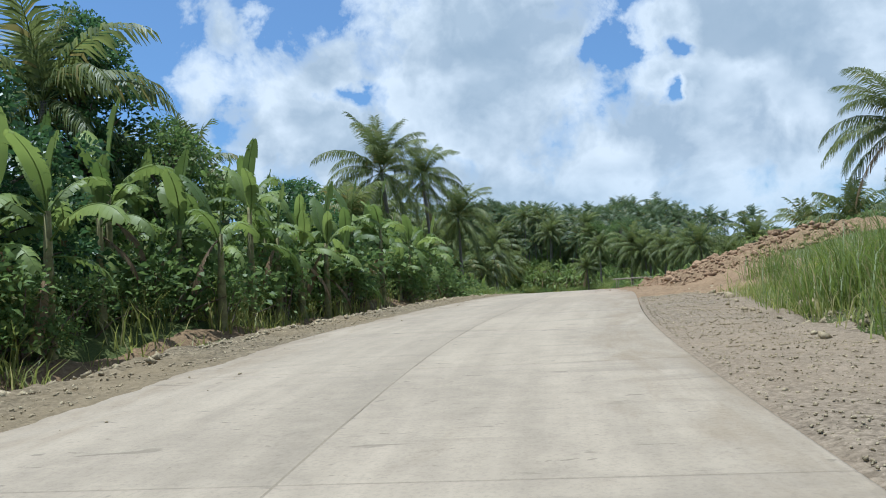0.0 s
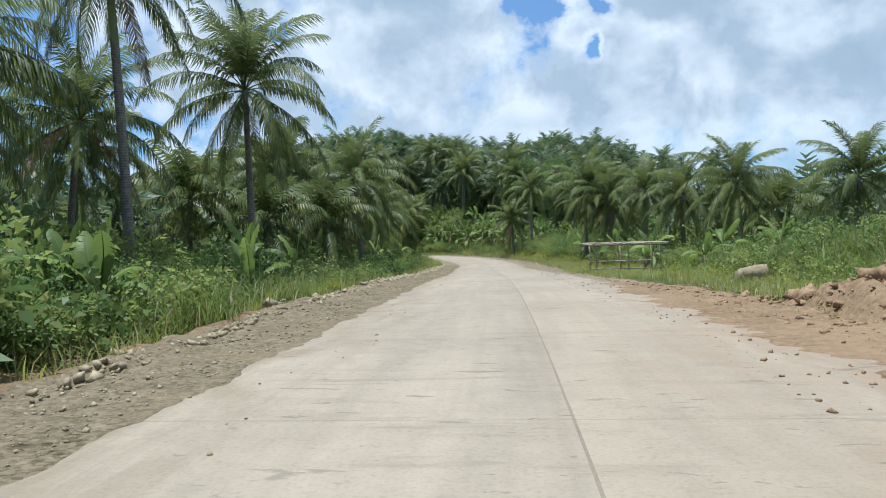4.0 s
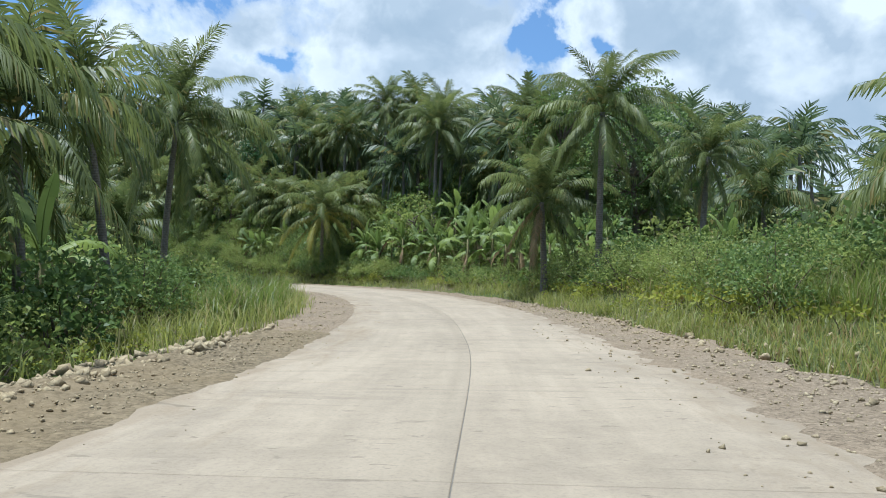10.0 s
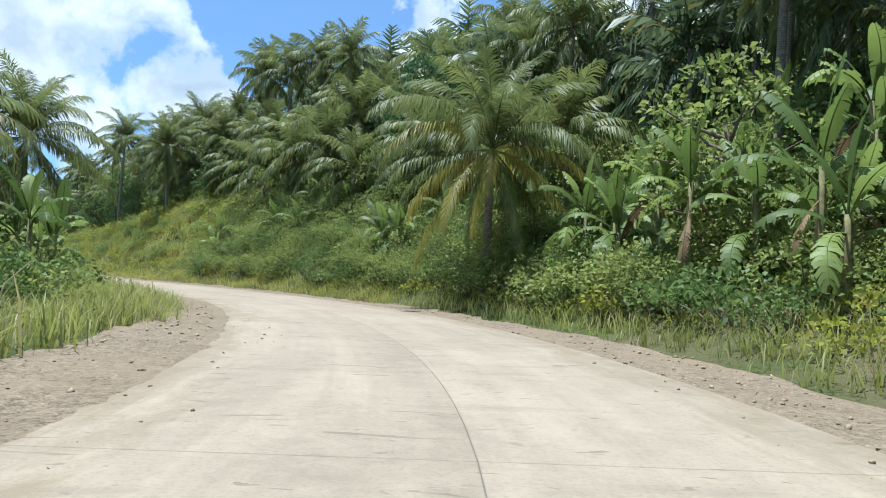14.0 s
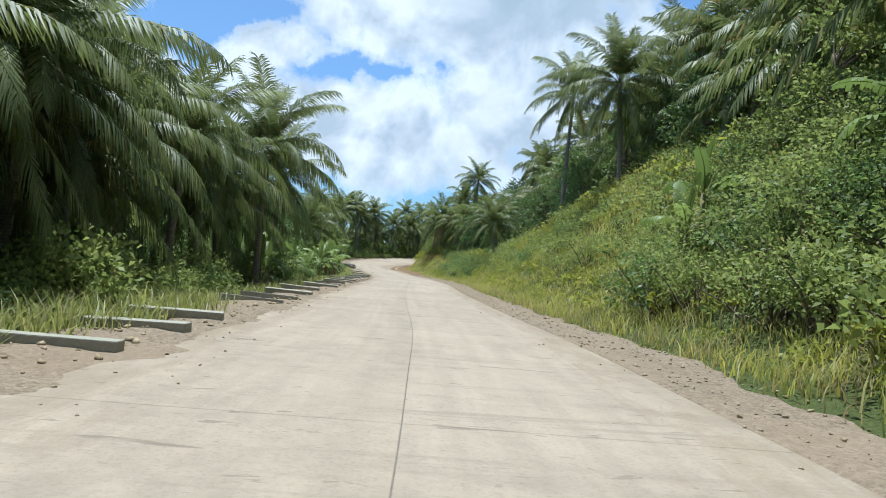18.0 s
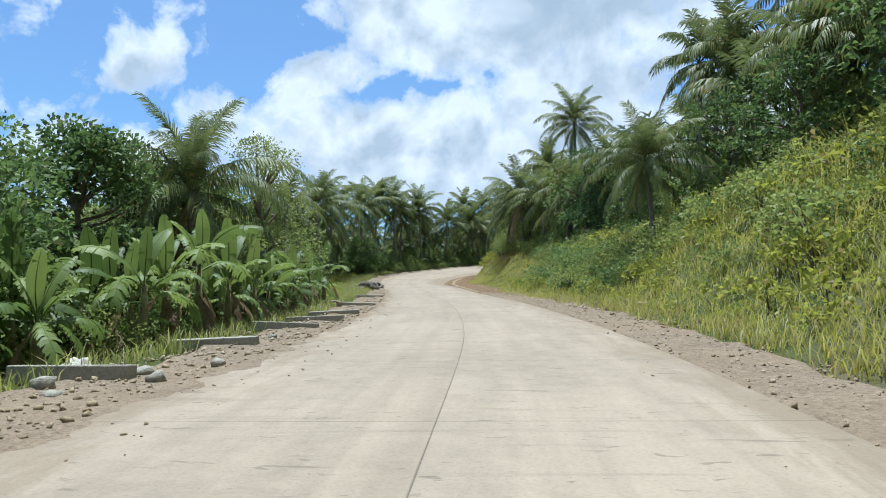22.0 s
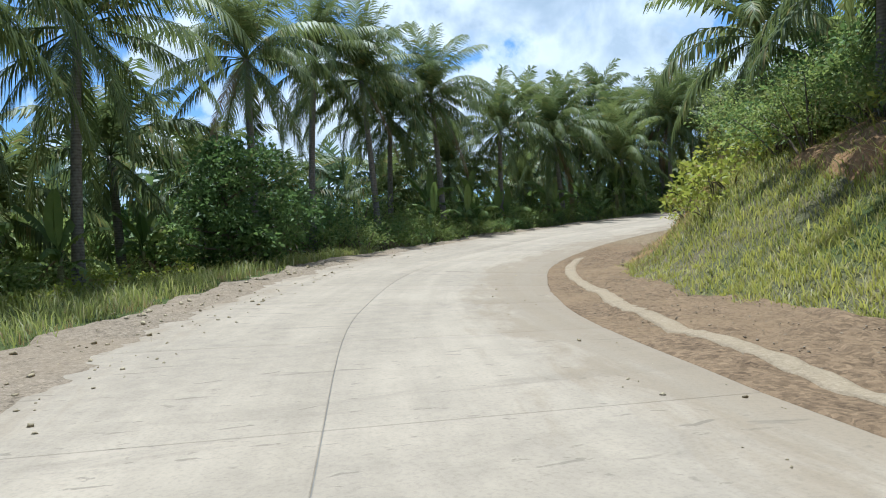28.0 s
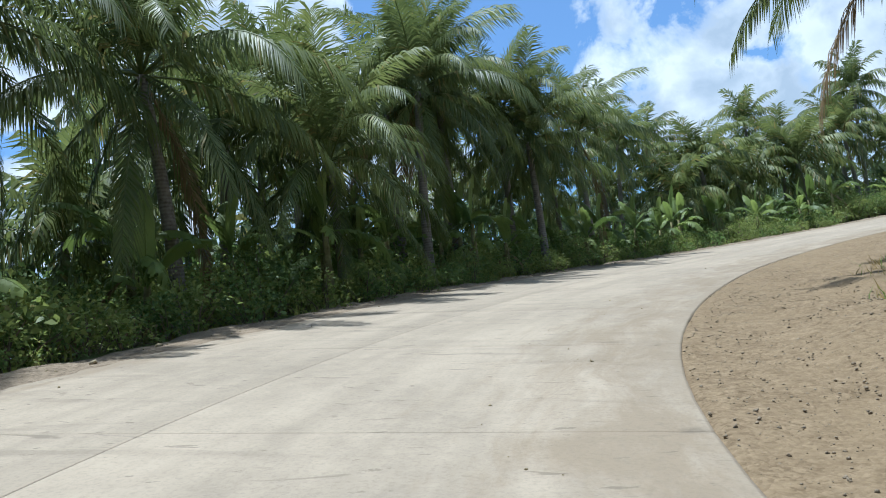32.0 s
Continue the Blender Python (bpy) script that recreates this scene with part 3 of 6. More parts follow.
def build_ground():
    gx, gy, Z = GX, GY, GZ
    X, Y = np.meshgrid(gx, gy)
    w = len(gx)
    k = (np.arange(len(gy) - 1)[:, None] * w + np.arange(w - 1)[None, :]).ravel()
    quads = np.stack([k, k + 1, k + 1 + w, k + w], 1)
    me = mesh_from("ground", np.stack([X, Y, Z], -1).reshape(-1, 3), quads, [GROUND], smooth=True)
    tagged(new("ground", me), "uneven green ground of weeds and bare soil", "ground", kind="structure")


def strip(name, stations, lats, ups, mat, label, category):
    """A sheet along the road; lats and ups: arrays station by column."""
    P = along(np.repeat(stations[:, None], lats.shape[1], 1), lats, ups)
    w = lats.shape[1]
    k = (np.arange(len(stations) - 1)[:, None] * w + np.arange(w - 1)[None, :]).ravel()
    me = mesh_from(name, P.reshape(-1, 3), np.stack([k, k + 1, k + 1 + w, k + w], 1), [mat], smooth=True)
    return tagged(new(name, me), label, category, kind="structure")


def loose_top(P, plane, ground, lat, rim):
    """The height of the loose ground beside the slabs."""
    rough = 0.03 * rumple(P[..., 0], P[..., 1], 0.35, 7.0) + 0.05 * rumple(P[..., 0], P[..., 1], 1.1, 8.0)
    return np.maximum(plane - 0.012, ground + 0.04) + rough * np.minimum(1, np.maximum(lat - rim, 0) * 2.5)


def kerb(s0, s1):
    """A flush strip of dusty concrete along the inner bend, half lost under soil."""
    s = np.arange(s0, s1, 0.2)
    mid = np.interp(s, [306, 322, 325, 329, 336, 343, 346, 353, 358], [3.5, 3.8, 4.15, 4.55, 5.05, 4.95, 4.85, 4.62, 4.5])
    wide = np.interp(s, [306, 322, 330, 344, 351], [0.08, 0.11, 0.17, 0.16, 0.08])
    mid = np.maximum(mid, half(s, 1) + wide + 0.02)
    A = along(s, mid)
    wide = wide + 0.02 * rumple(A[:, 0], A[:, 1], 0.9, 2.0)
    lat = mid[:, None] + wide[:, None] * np.array([-1.2, -1.0, -0.6, 0.0, 0.6, 1.0, 1.2])[None, :]
    P = along(np.repeat(s[:, None], 7, 1), lat)
    ends = np.clip(np.minimum(s - s0, s1 - 0.2 - s) / 3.0, 0, 1)[:, None]
    soil = loose_top(P, P[..., 2], height(P[..., 0], P[..., 1], False), lat, half(s, 1)[:, None])
    P[..., 2] = soil + np.array([-0.08, 0.016, 0.026, 0.03, 0.026, 0.016, -0.08]) - 0.06 * (1 - ends) + 0.006 * rumple(P[..., 0], P[..., 1], 0.5, 1.0)
    k = (np.arange(len(s) - 1)[:, None] * 7 + np.arange(6)[None, :]).ravel()
    tagged(new("kerb", mesh_from("kerb", P.reshape(-1, 3), np.stack([k, k + 1, k + 8, k + 7], 1), [KERB])), "flush dusty concrete kerb round the inner bend", "kerb", kind="structure")


def apron(name, side, s0, s1, out, mat, label, category, lift=0.0, reach=0.0, churn=0.0):
    """Loose ground beside the slabs from s0 to s1; out: how far it runs past the table's shoulder."""
    s = np.arange(s0, s1, 0.12 if churn or reach > 0.2 else 0.3)
    t = np.array(LEFT if side < 0 else RIGHT, float)
    P0 = along(s, np.full(len(s), side * HALF))
    fade = np.clip(np.minimum(s - s0, s1 - s) / 2.5, 0.12, 1)
    w = (np.interp(s, t[:, 0], t[:, 1]) + 0.4 * rumple(P0[:, 0], P0[:, 1], 1.6, 3.0) + 0.2 * rumple(P0[:, 0], P0[:, 1], 0.6, 9.0) + out) * fade
    cols = 44 if churn else 22
    u = np.linspace(0, 1, cols)[None, :]
    inner = 0.02 - reach * np.clip(0.45 + 0.45 * rumple(P0[:, 0], P0[:, 1], 1.1, 5.0) + 0.30 * rumple(P0[:, 0], P0[:, 1], 0.36, 6.0) + 0.16 * rumple(P0[:, 0], P0[:, 1], 0.15, 8.0), 0, 1)[:, None] * fade[:, None]
    rim = half(s, side)[:, None]
    lat = rim + inner + u * (np.maximum(w[:, None] - (rim - HALF), 0.6) - inner)
    P = along(np.repeat(s[:, None], cols, 1), side * lat)
    plane = P[..., 2]
    ground = height(P[..., 0], P[..., 1], False)
    up = loose_top(P, plane, ground, lat, rim) + lift
    up = up + churn * np.minimum(1, np.maximum(lat - rim - 0.3, 0)) * (rumple(P[..., 0], P[..., 1], 0.16, 1.5) + 0.8 * rumple(P[..., 0], P[..., 1], 0.42, 3.5))
    up = np.where(lat < rim + 0.02, plane + 0.012 * np.sin(u * np.pi), up)
    up = up - 0.30 * np.clip((u - 0.86) / 0.14, 0, 1) - 0.03 * (u == 0)
    up = up - 0.22 * np.clip(1 - np.minimum(s - s0, s1 - 0.12 - s) / 2.0, 0, 1)[:, None] ** 2
    P[..., 2] = up
    if side < 0:
        P = P[:, ::-1]
    k = (np.arange(len(s) - 1)[:, None] * cols + np.arange(cols - 1)[None, :]).ravel()
    me = mesh_from(name, P.reshape(-1, 3), np.stack([k, k + 1, k + 1 + cols, k + cols], 1), [mat], smooth=True)
    return tagged(new(name, me), label, category, kind="structure")


def build_shoulders():
    gravel = "rough grey gravel shoulder with loose stones and dust"
    apron("shoulder_left", -1, 2, 150, 0.3, DARK_GRAVEL, "dark stony gravel shoulder with a loose berm", "shoulder", 0.0, 0.3, 0.05)
    apron("shoulder_left", -1, 146, 213, 0.3, GRAVEL, gravel, "shoulder", 0.0, 0.3)
    apron("shoulder_left", -1, 209, 345, 0.1, GRAVEL, gravel, "shoulder", 0.0, 0.7)
    apron("shoulder_left", -1, 340, 440, 0.2, GRAVEL, gravel, "shoulder", 0.0, 0.35)
    apron("shoulder_right", 1, 2, 57, 0.4, GRAVEL, gravel, "shoulder")
    apron("red_earth", 1, 45, 62, 4.5, RED_EARTH, "bare red-brown earth in front of the rubble heap", "earth", 0.03, 0.25, 0.05)
    apron("red_earth", 1, 51, 93, 0.0, RED_EARTH, "scraped red earth beside the rubble heap", "earth", 0.004, 1.1)
    apron("shoulder_right", 1, 87, 161, 0.0, GRAVEL, gravel, "shoulder", 0.0, 0.7)
    apron("shoulder_right", 1, 156, 308, -0.1, GRAVEL, gravel, "shoulder", 0.0, 0.08)
    apron("brown_soil", 1, 303, 358, 0.3, BROWN_SOIL, "freshly graded brown soil beside the slabs", "earth", 0.0, 0.14, 0.04)
    apron("shoulder_right", 1, 353, 440, 0.2, PALE_GRAVEL, "pale sandy gravel shoulder with sparse dry grass", "shoulder", 0.0, 0.04, 0.03)
    kerb(306, 351)


def build_road():
    road = thing("road", "pale dusty concrete carriageway cast in two lanes of slabs", "road", "structure")
    n = 0
    for s0 in np.arange(0.0, STATION[-1] - 5, 4.5):
        for lane in (-1, 1):
            s = np.array([0.0015, 0.02, 1.1, 2.25, 3.4, 4.48, 4.4985]) + s0
            lat = np.sort(lane * np.array([0.004, 0.014, 1.1, 2.2, HALF - 0.025, HALF]))
            drop = np.where((np.abs(np.abs(lat) - HALF) < 0.001) | (np.abs(lat) < 0.006), -0.007, 0.0)
            S, L = np.meshgrid(s, lat, indexing="ij")
            L = L * half(S, lane) / HALF
            top = along(S, L, np.repeat(drop[None, :], 7, 0) + np.where((S == s[0]) | (S == s[-1]), -0.003, 0.0)).reshape(-1, 3)
            quads = [(a * 6 + b, a * 6 + b + 1, a * 6 + 7 + b, a * 6 + 6 + b) for a in range(6) for b in range(5)]
            rim = list(range(6)) + [6 * a + 5 for a in range(1, 7)] + [36 + b for b in range(4, -1, -1)] + [6 * a for a in range(5, 0, -1)]
            low = top[rim] - np.array([0, 0, 0.2])
            m = len(rim)
            quads += [(rim[(k + 1) % m], rim[k], 42 + k, 42 + (k + 1) % m) for k in range(m)]
            quads = [q[::-1] for q in quads]
            uv = np.vstack([np.stack([S.ravel(), L.ravel()], 1), np.stack([S.ravel()[rim], L.ravel()[rim]], 1)])
            part("slab", mesh_from("slab", np.vstack([top, low]), quads, [CONCRETE], uv=uv), road)
            n += 1
    for s0, s1, mat, up in ((0.2, 128.0, DUST_SEAL, -0.001), (128.0, STATION[-1] - 6, SEAL, -0.009)):
        s = np.arange(s0, s1, 0.5)
        P = along(np.repeat(s[:, None], 2, 1), np.linspace(-0.014, 0.014, 2)[None, :] + 0.006 * np.sin(s * 1.7 + np.sin(s * 0.6))[:, None], up)
        k = np.arange(len(s) - 1) * 2
        part("joint_seal", mesh_from("joint_seal", P.reshape(-1, 3), np.stack([k, k + 1, k + 3, k + 2], 1), [mat]), road, "joint between the two lanes")


build_ground()
build_shoulders()


# ================= plants =================
def frond(rng, length=5.0, lift=40.0, bend=70.0, pairs=34, leaflet=0.95, droop=0.8, segs=9, two=True, broad=1.0):
    """A coconut frond that grows along +x from its base and arches over; long leaflets hang from the midrib like a curtain."""
    out = Soup()
    u = np.linspace(0, 1, segs + 1)
    ang = np.radians(lift - bend * u ** 1.3)
    step = length / segs
    px = np.concatenate([[0], np.cumsum(np.cos(ang[:-1]) * step)])
    pz = np.concatenate([[0], np.cumsum(np.sin(ang[:-1]) * step)])
    sway = rng.uniform(-0.3, 0.3) * u ** 2 * length * 0.3
    spine = np.stack([px, sway, pz], 1)
    if two:
        out.tube(spine, 0.030 * (1 - 0.85 * u) + 0.005, 3, cap=False)
    else:
        rib = 0.06 * (1 - 0.8 * u)[:, None] * np.array([0, 1.0, 0])
        k = np.arange(segs)
        out.add(np.vstack([spine - rib, spine + rib]), np.stack([k, k + 1, k + segs + 2, k + segs + 1], 1))
    gap = 0.84 * length / pairs
    for side in (-1, 1):
        k = np.linspace(0.15, 0.995, pairs) + rng.uniform(-0.3, 0.3, pairs) * 0.84 / pairs
        base = np.stack([np.interp(k, u, spine[:, c]) for c in range(3)], 1)
        a = np.interp(k, u, ang)
        fore = np.stack([np.cos(a), np.zeros(pairs), np.sin(a)], 1)
        upv = np.stack([-np.sin(a), np.zeros(pairs), np.cos(a)], 1)
        out_v = np.array([0, side, 0.0])
        size = leaflet * (0.45 + 0.62 * np.sin(np.pi * np.clip(k * 0.98 - 0.06, 0, 1)) ** 0.8) * rng.uniform(0.82, 1.12, pairs)
        sweep = (0.62 + 0.75 * k ** 2)[:, None]
        way = 0.85 * out_v + fore * sweep + upv * rng.uniform(0.10, 0.40, pairs)[:, None]
        way /= np.linalg.norm(way, axis=1)[:, None]
        down = np.array([0, 0, -1.0]) * (droop * rng.uniform(0.65, 1.3, pairs))[:, None]
        first = way + 0.30 * down
        first /= np.linalg.norm(first, axis=1)[:, None]
        last = 0.62 * way + 1.15 * down
        last /= np.linalg.norm(last, axis=1)[:, None]
        mid = base + first * (0.45 * size)[:, None]
        tip = mid + last * (0.6 * size)[:, None]
        wide = fore * (broad * gap * rng.uniform(0.26, 0.40, pairs))[:, None]
        if two:
            v = np.stack([base - wide * 0.7, base + wide * 0.7, mid + wide, mid - wide, tip + wide * 0.12, tip - wide * 0.12], 1).reshape(-1, 3)
            i = np.arange(pairs)[:, None] * 6
            q = np.vstack([i + [0, 1, 2, 3], i + [3, 2, 4, 5]])
        else:
            tip = tip + fore * (gap * 0.5)
            v = np.stack([base - wide * 1.3, base + wide * 1.3, tip + wide * 0.35, tip - wide * 0.35], 1).reshape(-1, 3)
            q = np.arange(pairs)[:, None] * 4 + [0, 1, 2, 3]
        out.add(v, q)
    return out


def trunk_soup(rng, tall, lean=0.06, r0=0.19, r1=0.12, rings=9, sides=8):
    u = np.linspace(0, 1, rings + 1)
    a = rng.uniform(0, 2 * np.pi)
    off = lean * tall * u ** 1.6
    path = np.stack([np.cos(a) * off, np.sin(a) * off, tall * u - 0.5 * (u == 0)], 1)
    out = Soup()
    out.tube(path, r1 + (r0 - r1) * (1 - u) ** 0.7 + 0.10 * np.exp(-u * 14), sides)
    return out, path[-1]


def bend_for(rng, lift):
    """Upright young fronds curl at the tip, the spreading ones arch right over, the old ones hang."""
    return float(np.interp(lift, [-45, -24, -5, 13, 30, 47, 64, 84], [30, 48, 66, 84, 98, 100, 80, 34])) + rng.uniform(-10, 12)


def droop_for(rng, lift):
    """Leaflets stand off the young fronds and hang from the old ones."""
    return float(np.interp(lift, [-20, 15, 45, 80], [1.9, 1.5, 1.0, 0.35])) * rng.uniform(0.75, 1.25)


def crown_layout(rng, count, up=86.0, down=-60.0):
    """Turn, lift and length of each frond, from the spear to the hanging ones."""
    rows = []
    for k in range(count):
        f = k / (count - 1)
        lift = float(np.interp(f, [0, 0.24, 0.62, 1], [up, 64, 14, down])) + rng.uniform(-7, 7)
        rows.append((k * 2.39996 + rng.uniform(-0.25, 0.25), lift, rng.uniform(0.85, 1.1) * (0.78 + 0.22 * min(1, f * 3.5))))
    return rows


# ---------- palms ----------
FROND_LIFTS = [82, 64, 47, 30, 13, -5, -24, -42, -60]


def frond_library():
    """Fronds by how steeply they stand, two of each; the mesh's z axis stays upright so that leaflets hang."""
    shelf, rng = [], np.random.default_rng(5)
    for lift in FROND_LIFTS:
        pair = []
        for k in range(2):
            f = frond(rng, 5.0, lift, bend_for(rng, lift), 60, 0.95, droop_for(rng, lift), 11, True, 1.55)
            v, q, i = f.arrays()
            pair.append([mesh_from("frond", v, q, [m]) for m in (PALM, PALM_DRY, PALM_GOLD)])
        shelf.append(pair)
    return shelf


SHELF = frond_library()


def near_palm(x, y, heart, seed, wide=1.0, gold=False, count=34, label=""):
    """A palm by the road, frond by frond; heart: the height of the crown's middle."""
    rng = np.random.default_rng(seed)
    z = ground_at(x, y)
    tall = max(1.6, heart - z)
    words = label or ("tall coconut palm with a pale ringed trunk" if tall > 8 else "short coconut palm with wide arching fronds" if tall < 4.5 else "coconut palm with a full drooping crown")
    ob = thing("coconut_palm", words, "palm", group="roadside palms")
    ob.location = (x, y, z)
    trunk, top = trunk_soup(rng, tall, rng.uniform(0.0, 0.09), 0.19 if tall > 5 else 0.14, 0.12 if tall > 5 else 0.09, rings=11, sides=9)
    part("trunk", trunk.mesh("trunk", [TRUNK], True), ob)
    for turn, lift, size in crown_layout(rng, count):
        k = min(range(len(FROND_LIFTS)), key=lambda j: abs(FROND_LIFTS[j] - lift))
        hue = 1 if lift < -30 and rng.random() < 0.10 else 2 if gold and lift < 30 and rng.random() < 0.6 else 0
        s = wide * size * rng.uniform(0.92, 1.08)
        part("frond", SHELF[k][rng.integers(2)][hue], ob, "dry brown frond" if hue == 1 else "", Matrix.Translation(top) @ Matrix.Rotation(turn, 4, "Z") @ Matrix.Diagonal((s, s, s, 1)))
    return ob


def fallen_fronds():
    rng = np.random.default_rng(77)
    for s, d, turn in ((57.5, 3.0, 20), (59.5, 3.3, 200), (61.0, 2.8, 75), (63.0, 3.4, 140), (36.5, 3.2, 60), (39.0, 3.5, 110), (229.0, 5.2, 30), (236.0, 5.6, 170), (352.0, 3.0, 60), (366.0, 3.1, 200)):
        x, y, _ = along(s, -(HALF + d))
        ob = new("fallen_frond", SHELF[5][int(rng.integers(2))][1])
        ob.matrix_basis = pose(x, y, ground_at(x, y) + 0.55, 0, rng.uniform(-4, 4), turn) @ Matrix.Diagonal((0.7, 0.7, 0.7, 1))
        tagged(ob, "dry brown palm frond fallen on the verge", "frond", "fallen fronds")


def ground_at(x, y):
    return float(surface(np.array([x]), np.array([y]))[0])


# palms that stand out: x, y, height of the crown's heart, width
MARKED = [(-3.6, 54.7, 10.3, 1.05), (-0.7, 69.1, 12.0, 1.0), (2.2, 77.8, 8.7, 1.05), (-8.0, 84.0, 6.5, 1.0), (-5.5, 66.5, 7.5, 1.1), (-9.0, 72.0, 8.4, 1.1), (-6.5, 79.0, 7.6, 1.1), (32.0, 87.4, 4.4, 0.82), (36.3, 82.1, 4.4, 0.85), (29.9, 113.2, 5.9, 0.95), (31.8, 110.6, 4.4, 0.9), (33.6, 115.4, 5.2, 0.9),
          (32.6, 104.5, 5.0, 0.82), (33.5, 99.0, 4.3, 0.82), (24.5, 37.0, 8.4, 1.0), (7.4, 96.5, 5.8, 1.0), (1.4, 100.4, 6.9, 1.1), (9.0, 118.9, 4.0, 1.1), (8.8, 145.4, 7.2, 1.2),
          (31.0, 140.0, 7.2, 0.85), (37.9, 143.0, 5.8, 0.72), (29.0, 142.8, 3.1, 0.85), (22.1, 186.0, 17.5, 1.0), (27.4, 177.1, 14.5, 1.0), (26.4, 172.9, 12.3, 1.0), (35.4, 169.3, 13.4, 1.0),
          (-36.6, 194.6, 5.2, 1.1), (-43.5, 198.5, 4.6, 1.0), (-62.5, 210.3, 2.6, 0.9), (-41.2, 223.2, 15.0, 1.0), (-30.1, 222.9, 16.2, 1.1), (-28.3, 214.9, 12.0, 1.0), (-84.5, 249.3, 13.4, 0.85), (-60.5, 232.7, 5.0, 0.75)]
MARKED_END = [(-109.2, 234.0, 7.4, 1.1), (-115.0, 237.5, 7.6, 1.1), (-121.2, 244.6, 8.8, 1.0), (-125.6, 248.6, 10.3, 1.0), (-126.8, 252.8, 9.7, 1.0), (-128.6, 258.0, 9.6, 1.0), (-130.8, 269.0, 7.8, 1.1),
              (-130.6, 279.5, 9.2, 1.0), (-131.8, 283.6, 10.6, 1.0), (-131.6, 288.4, 10.2, 1.0), (-130.5, 255.3, 8.4, 1.0), (-130.5, 263.5, 8.0, 1.0), (-133.0, 261.0, 5.6, 1.0), (-96.0, 252.0, 7.5, 1.1),
              (-114.2, 276.0, 8.6, 1.1), (-130.0, 294.5, 9.6, 1.0), (-132.6, 280.8, 9.2, 1.0), (-129.8, 287.9, 8.4, 1.0), (-130.0, 274.0, 6.0, 0.95)]
for k, (x, y, z, w) in enumerate(MARKED + MARKED_END):
    near_palm(x, y, z, 100 + k, w)
near_palm(15.9, 174.0, 4.4, 301, 1.1, True, 34, "coconut palm with yellowing fronds at the road's bend")
for k, (s, lat, tall) in enumerate([(226.4, -10.2, 6.8), (221.6, -10.6, 5.4), (225.8, -12.5, 8), (231.1, -10, 5.4), (235.3, -11.5, 6.8), (240.6, -10.2, 7.6), (219.5, -13.5, 8.5), (216.2, -8.6, 9.4), (229.0, -10.6, 7.6), (223.0, -13.0, 9.5), (231.5, -13.5, 9.5), (236.5, -13.5, 9.0), (245.8, -12.5, 8.5), (238.5, -14.5, 9.5), (244.8, -10.2, 6.2), (249.5, -10.5, 5.6), (243.0, -13.5, 9.5), (231.1, -12.5, 4)]):
    x, y, z = along(s, lat)
    near_palm(x, y, ground_at(x, y) + 0.85 * tall, 400 + k, 1.0, False, 34)


fallen_fronds()


def palm_soup(seed, tall, count, length, far):
    rng = np.random.default_rng(seed)
    trunk, top = trunk_soup(rng, tall, rng.uniform(0.0, 0.09), rings=4 if far else 8, sides=5 if far else 7)
    crown = Soup()
    for turn, lift, size in crown_layout(rng, count):
        f = frond(rng, length * size, lift, bend_for(rng, lift), 9 if far else 28, 1.15 if far else 0.98, droop_for(rng, lift), 5 if far else 7, not far, 1.25 if far else 1.6)
        v, q, i = f.arrays()
        c, s = math.cos(turn), math.sin(turn)
        w = np.stack([v[:, 0] * c - v[:, 1] * s, v[:, 0] * s + v[:, 1] * c, v[:, 2]], 1) + top
        crown.v.append(w), crown.q.append(q + crown.n)
        crown.i.append(np.full(len(q), 2 if lift < -25 and rng.random() < 0.10 else 1))
        crown.n += len(v)
    return trunk, crown


MID = []
for seed, tall, count, length in ((11, 3.6, 26, 4.5), (12, 5.0, 26, 4.3), (13, 7.0, 26, 4.2), (14, 9.5, 24, 4.1)):
    trunk, crown = palm_soup(seed, tall, count, length, False)
    v, q, i = crown.arrays()
    MID.append((tall, trunk.mesh("trunk", [TRUNK], True), mesh_from("crown", v, q, [TRUNK, PALM, PALM_DRY], i)))
FAR = []
for seed, tall, count, length in ((21, 3.8, 16, 4.7), (22, 4.8, 16, 4.6), (23, 6.0, 15, 4.6), (24, 7.4, 15, 4.5)):
    trunk, crown = palm_soup(seed, tall, count, length, True)
    both = Soup()
    both.add(*trunk.arrays()[:2], 0)
    v, q, i = crown.arrays()
    both.v.append(v), both.q.append(q + both.n), both.i.append(i)
    both.n += len(v)
    FAR.append(both.arrays())


def zone_points(rng, side, s0, s1, d0, d1, count, gap, taken):
    """Places beside the road: stations s0 to s1, d0 to d1 from its edge, at least gap apart and clear of the road."""
    out = []
    tries = 0
    while len(out) < count and tries < count * 8:
        tries += 1
        x, y, _ = along(rng.uniform(s0, s1), side * (HALF + rng.uniform(d0, d1)))
        if any((x - a) ** 2 + (y - b) ** 2 < gap * gap for a, b in taken):
            continue
        if abs(road_place(x, y)[1][0]) < HALF + d0 - 0.3:
            continue
        taken.append((x, y))
        out.append((x, y))
    return out


